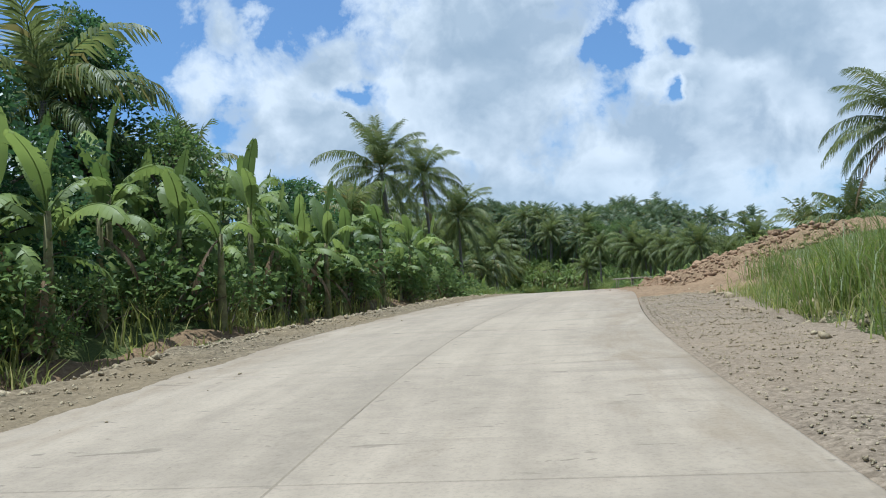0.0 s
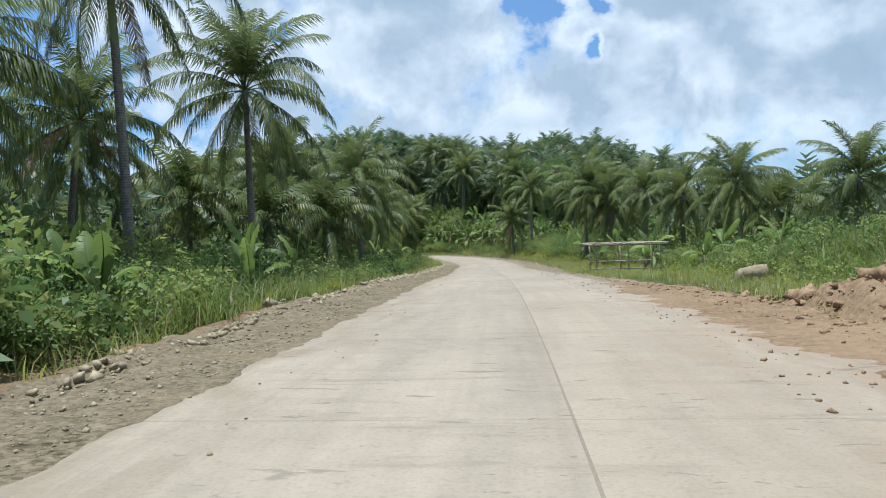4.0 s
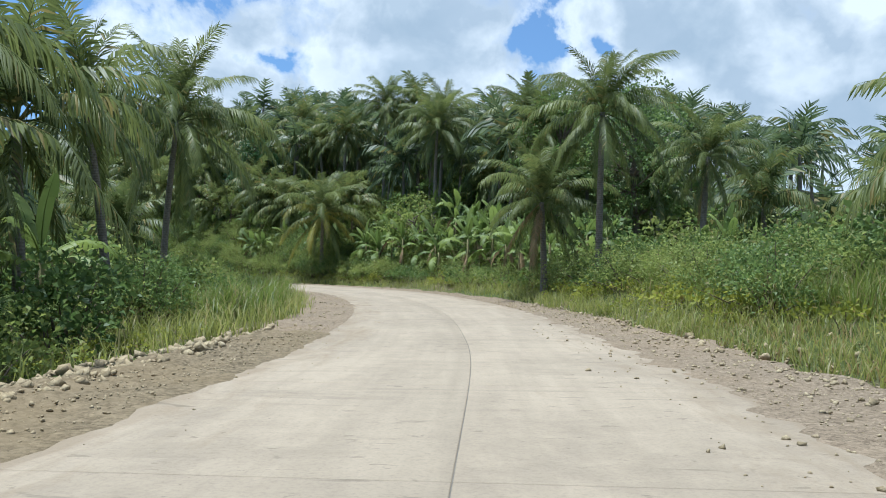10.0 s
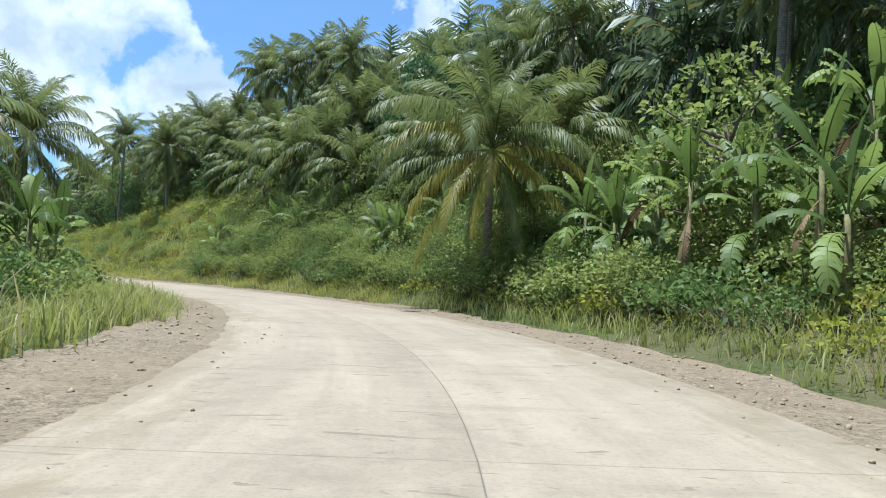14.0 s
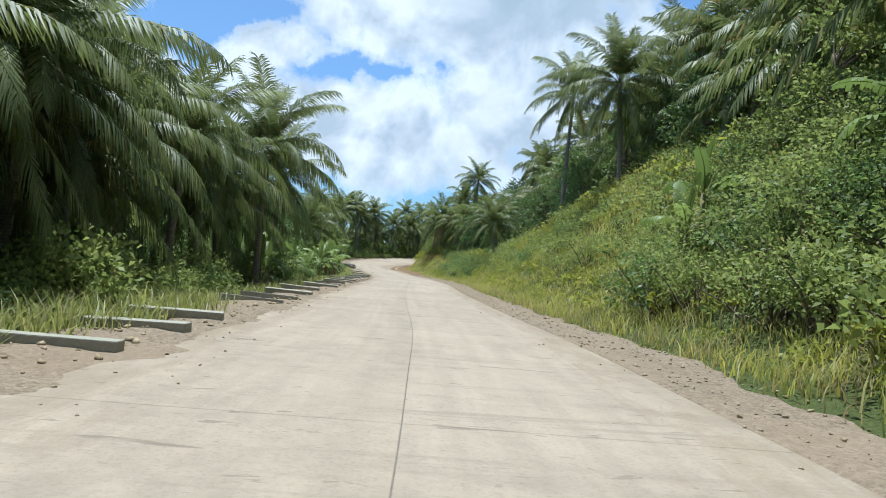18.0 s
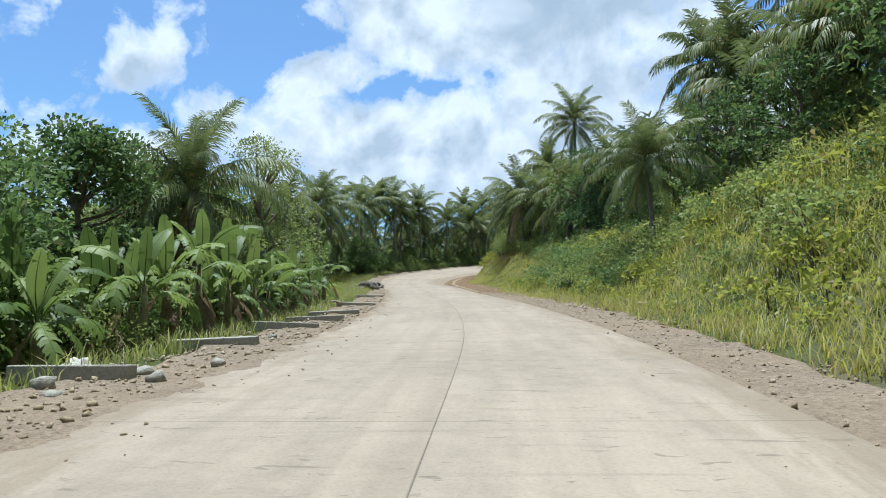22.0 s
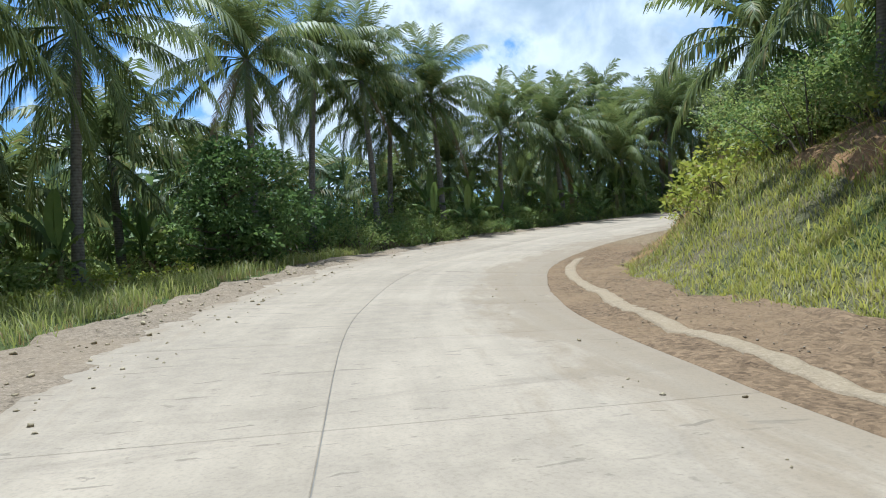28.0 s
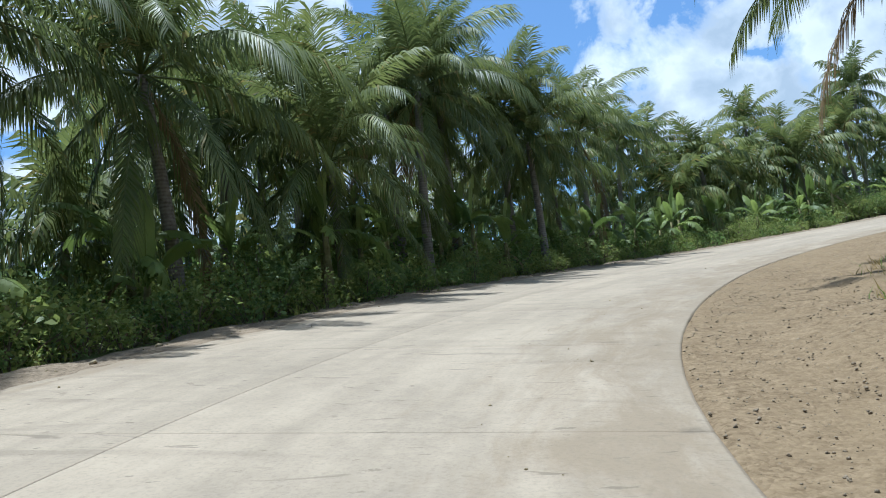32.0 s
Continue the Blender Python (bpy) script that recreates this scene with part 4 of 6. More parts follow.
def build_groves():
    rng = np.random.default_rng(31)
    taken = [(x, y) for x, y, _, _ in MARKED + MARKED_END]
    near, far = [], []
    #       side s0   s1   d0  d1 count gap  split tallest shortest kind
    for side, s0, s1, d0, d1, count, gap, split, lo, hi in (
            (-1, 24, 82, 11, 45, 34, 4.5, 18, 0, 2), (-1, 82, 150, 8, 45, 50, 4.5, 16, 0, 2), (-1, 150, 213, 9, 45, 40, 4.5, 16, 0, 2), (-1, 213, 251, 10, 40, 30, 4.0, 18, 0, 2),
            (-1, 251, 314, 24, 75, 50, 5.0, 20, 0, 2), (-1, 314, 342, 8, 45, 55, 3.4, 18, 0, 2), (-1, 335, 445, 6, 40, 85, 4.0, 12, 0, 2),
            (1, 34, 76, 28, 70, 14, 6.0, 20, 0, 1), (1, 84, 112, 17, 60, 36, 4.6, 22, 0, 1), (1, 112, 152, 11, 60, 46, 4.6, 18, 0, 1), (1, 152, 176, 15, 60, 30, 5.2, 20, 0, 0), (1, 176, 194, 13, 60, 36, 4.8, 20, 0, 2), (1, 196, 308, 15, 75, 330, 3.4, 20, 1, 3),
            (1, 303, 371, 8, 45, 50, 4.4, 18, 0, 2), (1, 371, 445, 9, 40, 24, 4.6, 14, 1, 3), (1, 87, 150, 60, 120, 80, 6.0, 0, 0, 1), (-1, 24, 139, 45, 90, 60, 6.0, 0, 1, 3),
            (-1, 318, 445, 36, 70, 60, 5.5, 0, 1, 3), (-1, 372, 445, 7.0, 16, 26, 3.2, 16, 2, 3), (-1, 344, 445, 6.0, 10, 12, 3.2, 14, 0, 1),
            (-1, 300, 344, 12, 26, 24, 2.8, 14, 0, 1), (1, 178, 196, 14, 30, 12, 4.2, 20, 1, 3), (1, 184, 226, 14, 56, 150, 2.6, 14, 1, 3), (1, 204, 300, 12.5, 22, 40, 3.2, 24, 0, 2), (1, 196, 238, 8.5, 14, 12, 3.4, 20, 0, 0)):
        for x, y in zone_points(rng, side, s0, s1, d0, d1, count, gap, taken):
            s, lat = road_place(x, y)
            (near if abs(lat[0]) - HALF < split else far).append((x, y, rng.integers(lo, hi + 1)))
    for x, y, k in near:
        z = ground_at(x, y)
        tall, trunk, crown = MID[k]
        ob = thing("coconut_palm", ("short" if k == 0 else "tall" if k == 3 else "grown") + " coconut palm in the grove with drooping fronds", "palm", group="grove palms")
        m = pose(x, y, z, rng.uniform(-4, 4), rng.uniform(-4, 4), rng.uniform(0, 360))
        ob.matrix_basis = m @ Matrix.Diagonal((*(2 * [rng.uniform(0.9, 1.15)]), rng.uniform(0.85, 1.15), 1))
        part("trunk", trunk, ob)
        part("crown", crown, ob)
    z = surface(np.array([p[0] for p in far]), np.array([p[1] for p in far]))
    rows = [(x, y, h, rng.uniform(0.78, 1.08), rng.uniform(0, 6.28), k) for (x, y, k), h in zip(far, z)]
    v, q, i = spread(rng, FAR, rows).arrays()
    tagged(new("palm_grove", mesh_from("palm_grove", v, q, [TRUNK, PALM_FAR, PALM_DRY], i)), "dense grove of coconut palms over the hill and valley", "palm grove", kind="stuff")


build_groves()


# ---------- leaves, bushes, trees, bananas ----------
def leaf_quads(rng, at, out, size, fold=0.25):
    """Diamond leaves at places, growing along directions out."""
    n = len(at)
    out = out / (np.linalg.norm(out, axis=1)[:, None] + 1e-9)
    side = np.cross(out, rng.normal(size=(n, 3)))
    side /= np.linalg.norm(side, axis=1)[:, None] + 1e-9
    face = np.cross(side, out)
    size = size * rng.uniform(0.6, 1.3, n)[:, None]
    mid = at + out * size * 0.5 - face * size * fold * 0.3
    v = np.stack([at, mid + side * size * 0.26, at + out * size - np.array([0, 0, 0.25]) * size, mid - side * size * 0.26], 1).reshape(-1, 3)
    return v, np.arange(n)[:, None] * 4 + [0, 1, 2, 3]


def clump(rng, centre, radius, count, size, squash=0.8):
    d = rng.normal(size=(count, 3))
    d /= np.linalg.norm(d, axis=1)[:, None]
    d[:, 2] = np.where(d[:, 2] < -0.35, -d[:, 2], d[:, 2])
    r = radius * rng.uniform(0.55, 1.05, count)[:, None]
    at = np.asarray(centre) + d * r * np.array([1, 1, squash])
    out = d + rng.normal(size=(count, 3)) * 0.55 + np.array([0, 0, 0.1])
    return leaf_quads(rng, at, out, size)


def bush_soup(seed, clumps, leaves, size, tall=1.6, wide=1.3):
    rng = np.random.default_rng(seed)
    out = Soup()
    for k in range(clumps):
        a, r = rng.uniform(0, 6.28), wide * rng.uniform(0, 0.8) ** 0.7
        h = tall * rng.uniform(0.15, 0.85) * (1 - 0.35 * r / wide)
        c = np.array([math.cos(a) * r, math.sin(a) * r, h])
        if k % 2 == 0:
            out.tube([c * (0.1, 0.1, 0) - (0, 0, 0.2), c * (0.6, 0.6, 0.6), c], (0.03, 0.02, 0.008), 3, 0, False)
        out.add(*clump(rng, c, rng.uniform(0.35, 0.62) * wide * 0.75, leaves, size), 1)
    return out


BUSHES = [bush_soup(41, 13, 34, 0.165), bush_soup(42, 13, 32, 0.175, 1.9, 1.2), bush_soup(43, 14, 33, 0.16, 1.3, 1.5)]
DENSE = [bush_soup(55, 24, 58, 0.088, 1.6, 1.3), bush_soup(56, 24, 56, 0.095, 1.8, 1.25)]
TUFTS = [bush_soup(48, 6, 15, 0.20, 1.2, 0.9), bush_soup(49, 6, 15, 0.17, 0.9, 1.1), bush_soup(50, 5, 16, 0.24, 1.5, 0.7)]
THIN = [bush_soup(45, 10, 19, 0.25, 1.6, 1.3), bush_soup(46, 10, 18, 0.27, 1.9, 1.4), bush_soup(47, 11, 19, 0.23, 1.3, 1.4)]
FINE = []
for seed, clumps, leaves, size, tall, wide in ((51, 15, 62, 0.13, 1.6, 1.3), (52, 14, 54, 0.17, 1.9, 1.2), (53, 17, 54, 0.14, 1.3, 1.5), (54, 14, 70, 0.11, 1.5, 1.2)):
    v, q, i = bush_soup(seed, clumps, leaves, size, tall, wide).arrays()
    FINE.append((mesh_from("stem", v, q[i == 0], [BARK]), [mesh_from("foliage", v, q[i == 1], [m]) for m in (BUSH, BUSH_LIGHT)]))


def build_bushes():
    rng = np.random.default_rng(61)
    singles, joined = [], {0: [], 1: []}
    # light: share of paler leaves; left of 348 to 445 raised in place of sunlight
    #        side s0   s1   d0   d1  count size      light
    rows = ((-1, 19, 78, 5.4, 8.4, 90, 0.8, 2.2, 0.08), (-1, 19, 82, 8.0, 24, 130, 1.3, 2.6, 0.2),
            (-1, 78, 148, 4.2, 8.0, 120, 0.7, 1.4, 0.5), (-1, 76, 148, 8.0, 26, 150, 1.2, 2.4, 0.3),
            (-1, 150, 213, 5.0, 9.0, 70, 0.8, 1.5, 0.5), (-1, 148, 215, 9.0, 26, 110, 1.2, 2.3, 0.3),
            (-1, 213, 255, 6.0, 24, 80, 0.9, 2.0, 0.2), (-1, 251, 308, 4.6, 10, 70, 0.8, 1.4, 0.6), (-1, 251, 310, 10, 36, 120, 1.2, 2.4, 0.3),
            (-1, 306, 346, 8.6, 13, 80, 0.7, 1.4, 0.95), (-1, 314, 350, 6.0, 9.5, 75, 0.6, 1.15, 1.0), (-1, 203, 240, 3.6, 6.5, 95, 0.5, 1.15, 0.9), (-1, 255, 300, 8, 18, 60, 1.8, 2.8, 0.3), (-1, 306, 342, 12, 26, 90, 1.4, 2.4, 0.4), (-1, 350, 445, 2.2, 6.0, 170, 0.8, 1.4, 0.75), (-1, 352, 445, 1.0, 2.4, 130, 0.45, 0.8, 0.7), (-1, 348, 445, 5, 24, 240, 1.2, 2.5, 0.55), (1, 170, 200, 3.6, 6.5, 70, 0.6, 1.2, 0.6), (-1, 318, 350, 12.5, 18, 60, 1.6, 2.4, 0.7), (-1, 322, 352, 14, 26, 60, 2.0, 3.0, 0.3),
            (-1, 318, 372, 14, 36, 130, 1.8, 3.0, 0.4), (1, 17, 66, 13, 34, 60, 0.8, 1.6, 0.6), (1, 80, 112, 5.0, 10, 70, 0.4, 0.9, 0.85), (1, 76, 150, 8.5, 13, 90, 0.8, 1.6, 0.6), (1, 74, 150, 13, 40, 150, 1.1, 2.2, 0.4),
            (1, 150, 192, 8.0, 12, 90, 0.9, 1.7, 0.6), (1, 148, 213, 11, 34, 260, 1.1, 2.0, 0.4), (1, 149, 171, 4.8, 8.5, 70, 0.8, 1.5, 0.6), (1, 196, 234, 3.6, 12, 240, 0.8, 1.6, 0.7), (1, 232, 306, 5.0, 12, 150, 0.6, 1.2, 0.75), (1, 186, 226, 3.2, 14, 360, 0.6, 1.5, 0.6), (1, 213, 310, 4.0, 12, 150, 0.4, 0.9, 0.9),
            (1, 203, 310, 12, 20, 180, 0.9, 1.7, 0.7), (1, 198, 310, 20, 55, 300, 0.9, 1.6, 0.3), (1, 284, 310, 3.4, 11, 90, 0.5, 1.2, 0.7),
            (1, 308, 373, 7.2, 12, 130, 0.7, 1.4, 0.6), (1, 306, 373, 13, 36, 140, 1.1, 2.1, 0.4), (1, 373, 445, 9, 26, 70, 1.0, 2.0, 0.4))
    for side, s0, s1, d0, d1, count, lo, hi, light in rows:
        s, d = rng.uniform(s0, s1, count), rng.uniform(d0, d1, count)
        P = along(s, side * (HALF + d))
        _, lat = road_place(P[:, 0], P[:, 1])
        keep = np.abs(lat) > HALF + min(d0, 4.5) - 0.2
        H = surface(P[:, 0], P[:, 1])
        for (x, y, _), h, ok, dd in zip(P, H, keep, d):
            if ok:
                row = (x, y, h - 0.1, rng.uniform(lo, hi), rng.uniform(0, 6.28))
                hue = int(rng.random() < light)
                if dd < 7.5 and len(singles) < 190 and rng.random() < 0.55:
                    singles.append((*row, hue))
                else:
                    joined[hue].append((*row, rng.integers(3), dd))
    for x, y, z, size, turn, hue in singles:
        k = rng.integers(4)
        ob = new("bush")
        part("stem", FINE[k][0], ob)
        part("foliage", FINE[k][1][hue], ob)
        tagged(ob, ("light green" if hue else "dark green") + " leafy bush on the verge beside the road", "bush", "roadside bushes")
        ob.matrix_basis = pose(x, y, z, 0, 0, math.degrees(turn)) @ Matrix.Diagonal((size, size, size * rng.uniform(0.8, 1.2), 1))
    full = [b.arrays() for b in BUSHES + DENSE]
    thin = [b.arrays() for b in THIN]
    for hue, mat in ((0, BUSH), (1, BUSH_LIGHT)):
        rows = [(*r[:5], 3 + r[5] % 2 if r[3] > 1.15 and r[6] < 10 else r[5]) for r in joined[hue] if r[6] < 12]
        v, q, i = spread(rng, full, rows).arrays()
        tagged(new("undergrowth", mesh_from("undergrowth", v, q, [BARK, mat], i)), "tangled " + ("light" if hue else "dark") + " green undergrowth along the road", "undergrowth", kind="stuff")
        rows = [r[:6] for r in joined[hue] if r[6] >= 12]
        v, q, i = spread(rng, thin, rows).arrays()
        tagged(new("thicket", mesh_from("thicket", v, q, [BARK, mat], i)), "dense " + ("light" if hue else "dark") + " green thicket under the palms", "thicket", kind="stuff")

    # low yellow-green weeds over the slope and the verges
    rows = []
    for side, s0, s1, d0, d1, count, lo, hi in ((1, 188, 312, 2.6, 8.0, 520, 0.4, 0.95), (1, 192, 312, 7.0, 19.0, 760, 0.7, 1.5), (1, 152, 196, 3.0, 8.0, 160, 0.4, 0.9), (1, 88, 150, 4.0, 9.0, 130, 0.3, 0.7),
                                                (-1, 82, 150, 3.2, 6.0, 90, 0.3, 0.6), (-1, 300, 342, 4.0, 9.0, 150, 0.35, 0.9), (1, 338, 372, 5.0, 9.0, 130, 0.5, 1.2), (1, 310, 340, 8.0, 11.0, 50, 0.5, 1.1), (1, 24, 46, 4.5, 9.0, 70, 0.4, 0.9), (1, 148, 169, 3.4, 6.0, 60, 0.4, 0.9)):
        P = along(rng.uniform(s0, s1, count), side * (HALF + rng.uniform(d0, d1, count)))
        _, lat = road_place(P[:, 0], P[:, 1])
        P = P[np.abs(lat) > HALF + d0 - 0.2]
        rows += [(x, y, h - 0.08, rng.uniform(lo, hi), rng.uniform(0, 6.28), rng.integers(3)) for (x, y, _), h in zip(P, surface(P[:, 0], P[:, 1]))]
    v, q, i = spread(rng, [t.arrays() for t in TUFTS], rows).arrays()
    tagged(new("weeds", mesh_from("weeds", v, q, [BARK, WEED], i)), "low yellow-green weeds over the slope and verges", "weeds", kind="stuff")


build_bushes()


def broad_tree(x, y, tall, wide, seed, mat, label, leaves=70, size=0.3, bare=0.35, clumps=46):
    rng = np.random.default_rng(seed)
    ob = thing("tree", label, "tree")
    ob.location = (x, y, ground_at(x, y))
    wood, crown = Soup(), Soup()
    u = np.linspace(0, 1, 7)
    sway = np.stack([0.25 * np.sin(u * 3 + seed), 0.2 * np.cos(u * 2.4 + seed) - 0.2, u * tall * 0.72 - 0.4 * (u == 0)], 1)
    wood.tube(sway, 0.045 * tall * (1 - 0.8 * u) * 0.6 + 0.03, 8)
    for k in range(clumps):
        f = rng.uniform(bare, 1.0)
        ring = wide * math.sin(math.pi * min(1, (f - bare) / (1 - bare) * 0.82 + 0.16)) ** 0.7
        a, r = k * 2.4 + rng.uniform(-0.3, 0.3), ring * rng.uniform(0.25, 1.0)
        c = np.array([math.cos(a) * r, math.sin(a) * r, f * tall])
        if k % 2 == 0:
            root = np.array([np.interp(min(f * 0.8, 0.7) * tall, sway[:, 2], sway[:, j]) for j in range(3)])
            wood.tube([root, (root * 0.45 + c * 0.55) + (0, 0, 0.05 * tall * rng.uniform(-0.5, 0.5)), c], (0.012 * tall, 0.008 * tall, 0.02), 5, 0, False)
        crown.add(*clump(rng, c, wide * rng.uniform(0.22, 0.36), leaves, size), 0)
    part("trunk", wood.mesh("trunk", [BARK], True), ob)
    part("crown", crown.mesh("crown", [mat]), ob)
    return ob


def build_trees():
    for k, (s, lat, tall, wide, mat) in enumerate(((38, -12.5, 6.2, 2.6, TREE_DARK), (47, -14, 7.0, 2.8, BUSH), (57, -13, 6.0, 2.6, TREE_DARK), (66, -12, 5.0, 2.4, BUSH), (266, -14.0, 5.8, 3.4, BUSH), (271, -13.0, 6.2, 3.6, BUSH), (277, -12.0, 6.2, 3.4, BUSH), (283, -11.5, 6.2, 3.4, BUSH_LIGHT), (290, -12, 6.6, 3.4, BUSH))):
        x, y, _ = along(s, lat)
        broad_tree(x, y, tall, wide, 30 + k, mat, "dense leafy tree behind the bananas", 150, 0.22, 0.05, 64)
    broad_tree(-13.3, 27.0, 11.2, 2.9, 3, TREE_DARK, "tall dark-leaved tree at the edge of the ravine", 190, 0.22, 0.12, 96)
    broad_tree(-16.5, 21.0, 8.0, 3.0, 4, TREE_DARK, "dark-leaved tree beside the tall one", 80, 0.32, 0.15, 46)
    broad_tree(-69.5, 215.0, 8.2, 3.2, 5, BUSH_LIGHT, "airy light green tree with open branches", 170, 0.14, 0.2, 66)
    broad_tree(36.0, 163.0, 11.0, 4.4, 21, BUSH, "tall leafy tree behind the bananas", 110, 0.30, 0.1, 60)
    broad_tree(40.0, 157.5, 12.0, 4.6, 22, BUSH, "tall dark green tree behind the bananas", 110, 0.30, 0.1, 60)
    broad_tree(7.0, 196.0, 9.0, 3.6, 23, TREE_DARK, "dark round tree on the hill", 80, 0.34, 0.15, 40)
    broad_tree(24.0, 167.0, 6.0, 2.6, 13, BUSH_LIGHT, "light green tree under the palms", 60, 0.26, 0.2, 36)
    broad_tree(-117.8, 243.0, 4.6, 2.7, 14, BUSH, "dense round green tree by the road", 170, 0.20, 0.02, 72)
    broad_tree(-76.0, 243.0, 8.0, 3.4, 15, BUSH, "leafy tree on the hillside under palms", 70, 0.3, 0.2, 40)
    broad_tree(-95.5, 253.0, 5.5, 2.8, 16, BUSH_LIGHT, "light green tree on top of the cut bank", 70, 0.26, 0.1, 40)
    for k, (s, lat, tall, wide, mat) in enumerate(((226, 17.5, 5.5, 2.6, BUSH), (234, 15.8, 5.0, 2.6, TREE_DARK), (241, 17.0, 6.0, 2.8, BUSH), (248, 15.4, 5.0, 2.6, BUSH), (254, 17.2, 6.2, 2.8, TREE_DARK), (262, 15.5, 5.6, 2.7, BUSH),
                                                  (268, 13.8, 5.0, 2.4, BUSH), (275, 15.2, 6.0, 2.8, TREE_DARK), (283, 14.0, 5.4, 2.6, BUSH), (291, 14.6, 6.0, 2.8, BUSH), (300, 13.2, 5.2, 2.6, BUSH), (308, 12.6, 5.4, 2.6, TREE_DARK), (316, 13.4, 6.0, 2.8, BUSH))):
        x, y, _ = along(s, lat)
        broad_tree(x, y, tall, wide, 60 + k, mat, "dense leafy tree among the palms on the slope", 80, 0.24, 0.08, 40)
    for k, (s, lat, tall, wide, mat) in enumerate(((198, 11.5, 4.2, 2.0, BUSH_LIGHT), (204, 12.5, 4.6, 2.2, BUSH), (209, 10.5, 3.6, 1.9, BUSH_LIGHT), (215, 12.0, 4.4, 2.2, BUSH_LIGHT), (221, 13.0, 4.6, 2.2, BUSH), (229, 11.5, 3.6, 1.9, BUSH_LIGHT))):
        x, y, _ = along(s, lat)
        broad_tree(x, y, tall, wide, 90 + k, mat, "low spreading shrub tree on the slope", 80, 0.2, 0.05, 36)
    broad_tree(-46.0, 229.0, 8.0, 3.4, 17, BUSH, "leafy green tree on the hillside", 70, 0.3, 0.2, 40)


build_trees()


def banana_leaf(rng, length, wide, lift, bend, torn):
    """A long paddle leaf on a stalk, its two halves hanging from the midrib and split into strips."""
    out = Soup()
    n = 19
    u = np.linspace(0, 1, n)
    ang = np.radians(lift - bend * u ** 1.4)
    px = np.concatenate([[0], np.cumsum(np.cos(ang[:-1]) * length / (n - 1))])
    pz = np.concatenate([[0], np.cumsum(np.sin(ang[:-1]) * length / (n - 1))])
    spine = np.stack([px, 0.08 * np.sin(u * 3) * length * rng.uniform(-1, 1), pz], 1)
    out.tube(spine, 0.030 * (1 - u) + 0.006, 4, 0, False)
    w = wide * np.clip(np.sin(np.pi * np.clip((u - 0.16) / 0.86, 0, 1)), 0, 1) ** 0.5
    norm = np.stack([-np.sin(ang), 0 * ang, np.cos(ang)], 1)
    for side in (-1, 1):
        hang = rng.uniform(-0.15, 0.30)
        for k in range(2, n - 1):
            if w[k] + w[k + 1] < 0.06:
                continue
            split = rng.random() < torn
            if split or rng.random() < 0.2:
                hang = np.clip(hang + rng.uniform(-0.35, 0.30), -0.7, 0.35)
            gap = rng.uniform(0.12, 0.5) if split else 0.0
            a, b = spine[k], spine[k + 1]
            d = b - a
            edge = [np.array([0, side * 1.0, 0]) * w[j] * math.cos(hang) + norm[j] * w[j] * math.sin(hang) + d * 0.6 for j in (k, k + 1)]
            curl = -np.array([0, 0, 1.0]) * wide * (0.20 + 0.25 * split)
            ma, mb = a + edge[0] * 0.55, b + edge[1] * 0.55
            ea, eb = a + edge[0] + d * gap + curl, b + edge[1] - d * gap * 0.4 + curl
            out.add([a, b, mb, ma, eb, ea], [(0, 1, 2, 3), (3, 2, 4, 5)], 0)
    return out


LEAVES = []
leaf_rng = np.random.default_rng(9)
for lift, bend, torn in ((86, 12, 0.05), (76, 48, 0.25), (64, 84, 0.4), (50, 104, 0.5), (30, 104, 0.6), (2, 84, 0.7)):
    LEAVES.append([banana_leaf(leaf_rng, 2.6, 0.33, lift, bend, torn).mesh("leaf", [BANANA]) for _ in range(3)])
DRY_LEAF = banana_leaf(leaf_rng, 2.2, 0.20, -35, 50, 0.9).mesh("leaf", [BANANA_DRY])


def banana(x, y, tall, seed, leaves=9):
    rng = np.random.default_rng(seed)
    ob = thing("banana_plant", "banana plant with broad torn bright green leaves" if tall > 1.2 else "young banana plant with upright bright green leaves", "banana plant", group="banana plants")
    ob.location = (x, y, ground_at(x, y))
    stem = Soup()
    stem.tube([(0, 0, -0.3), (0.01, 0, 0.4 * tall), (0.03, 0.02, tall)], (0.16, 0.13, 0.07), 7)
    part("stem", stem.mesh("stem", [STEM], True), ob)
    for k in range(leaves):
        f = k / max(1, leaves - 1)
        lift = 86 - 84 * f ** 1.1 + rng.uniform(-6, 6)
        j = min(5, int(0.4 + f * 6.2))
        s = rng.uniform(0.65, 1.0) * (0.66 + 0.11 * tall)
        old = j == 5 and rng.random() < 0.45
        part("leaf", DRY_LEAF if old else LEAVES[j][rng.integers(3)], ob, "dry brown hanging leaf" if old else "", Matrix.Translation((0.02, 0.01, tall * (1.0 - 0.5 * f * rng.random()))) @ Matrix.Rotation(k * 2.4 + rng.uniform(-0.4, 0.4), 4, "Z") @ Matrix.Diagonal((s, s, s, 1)))
    return ob


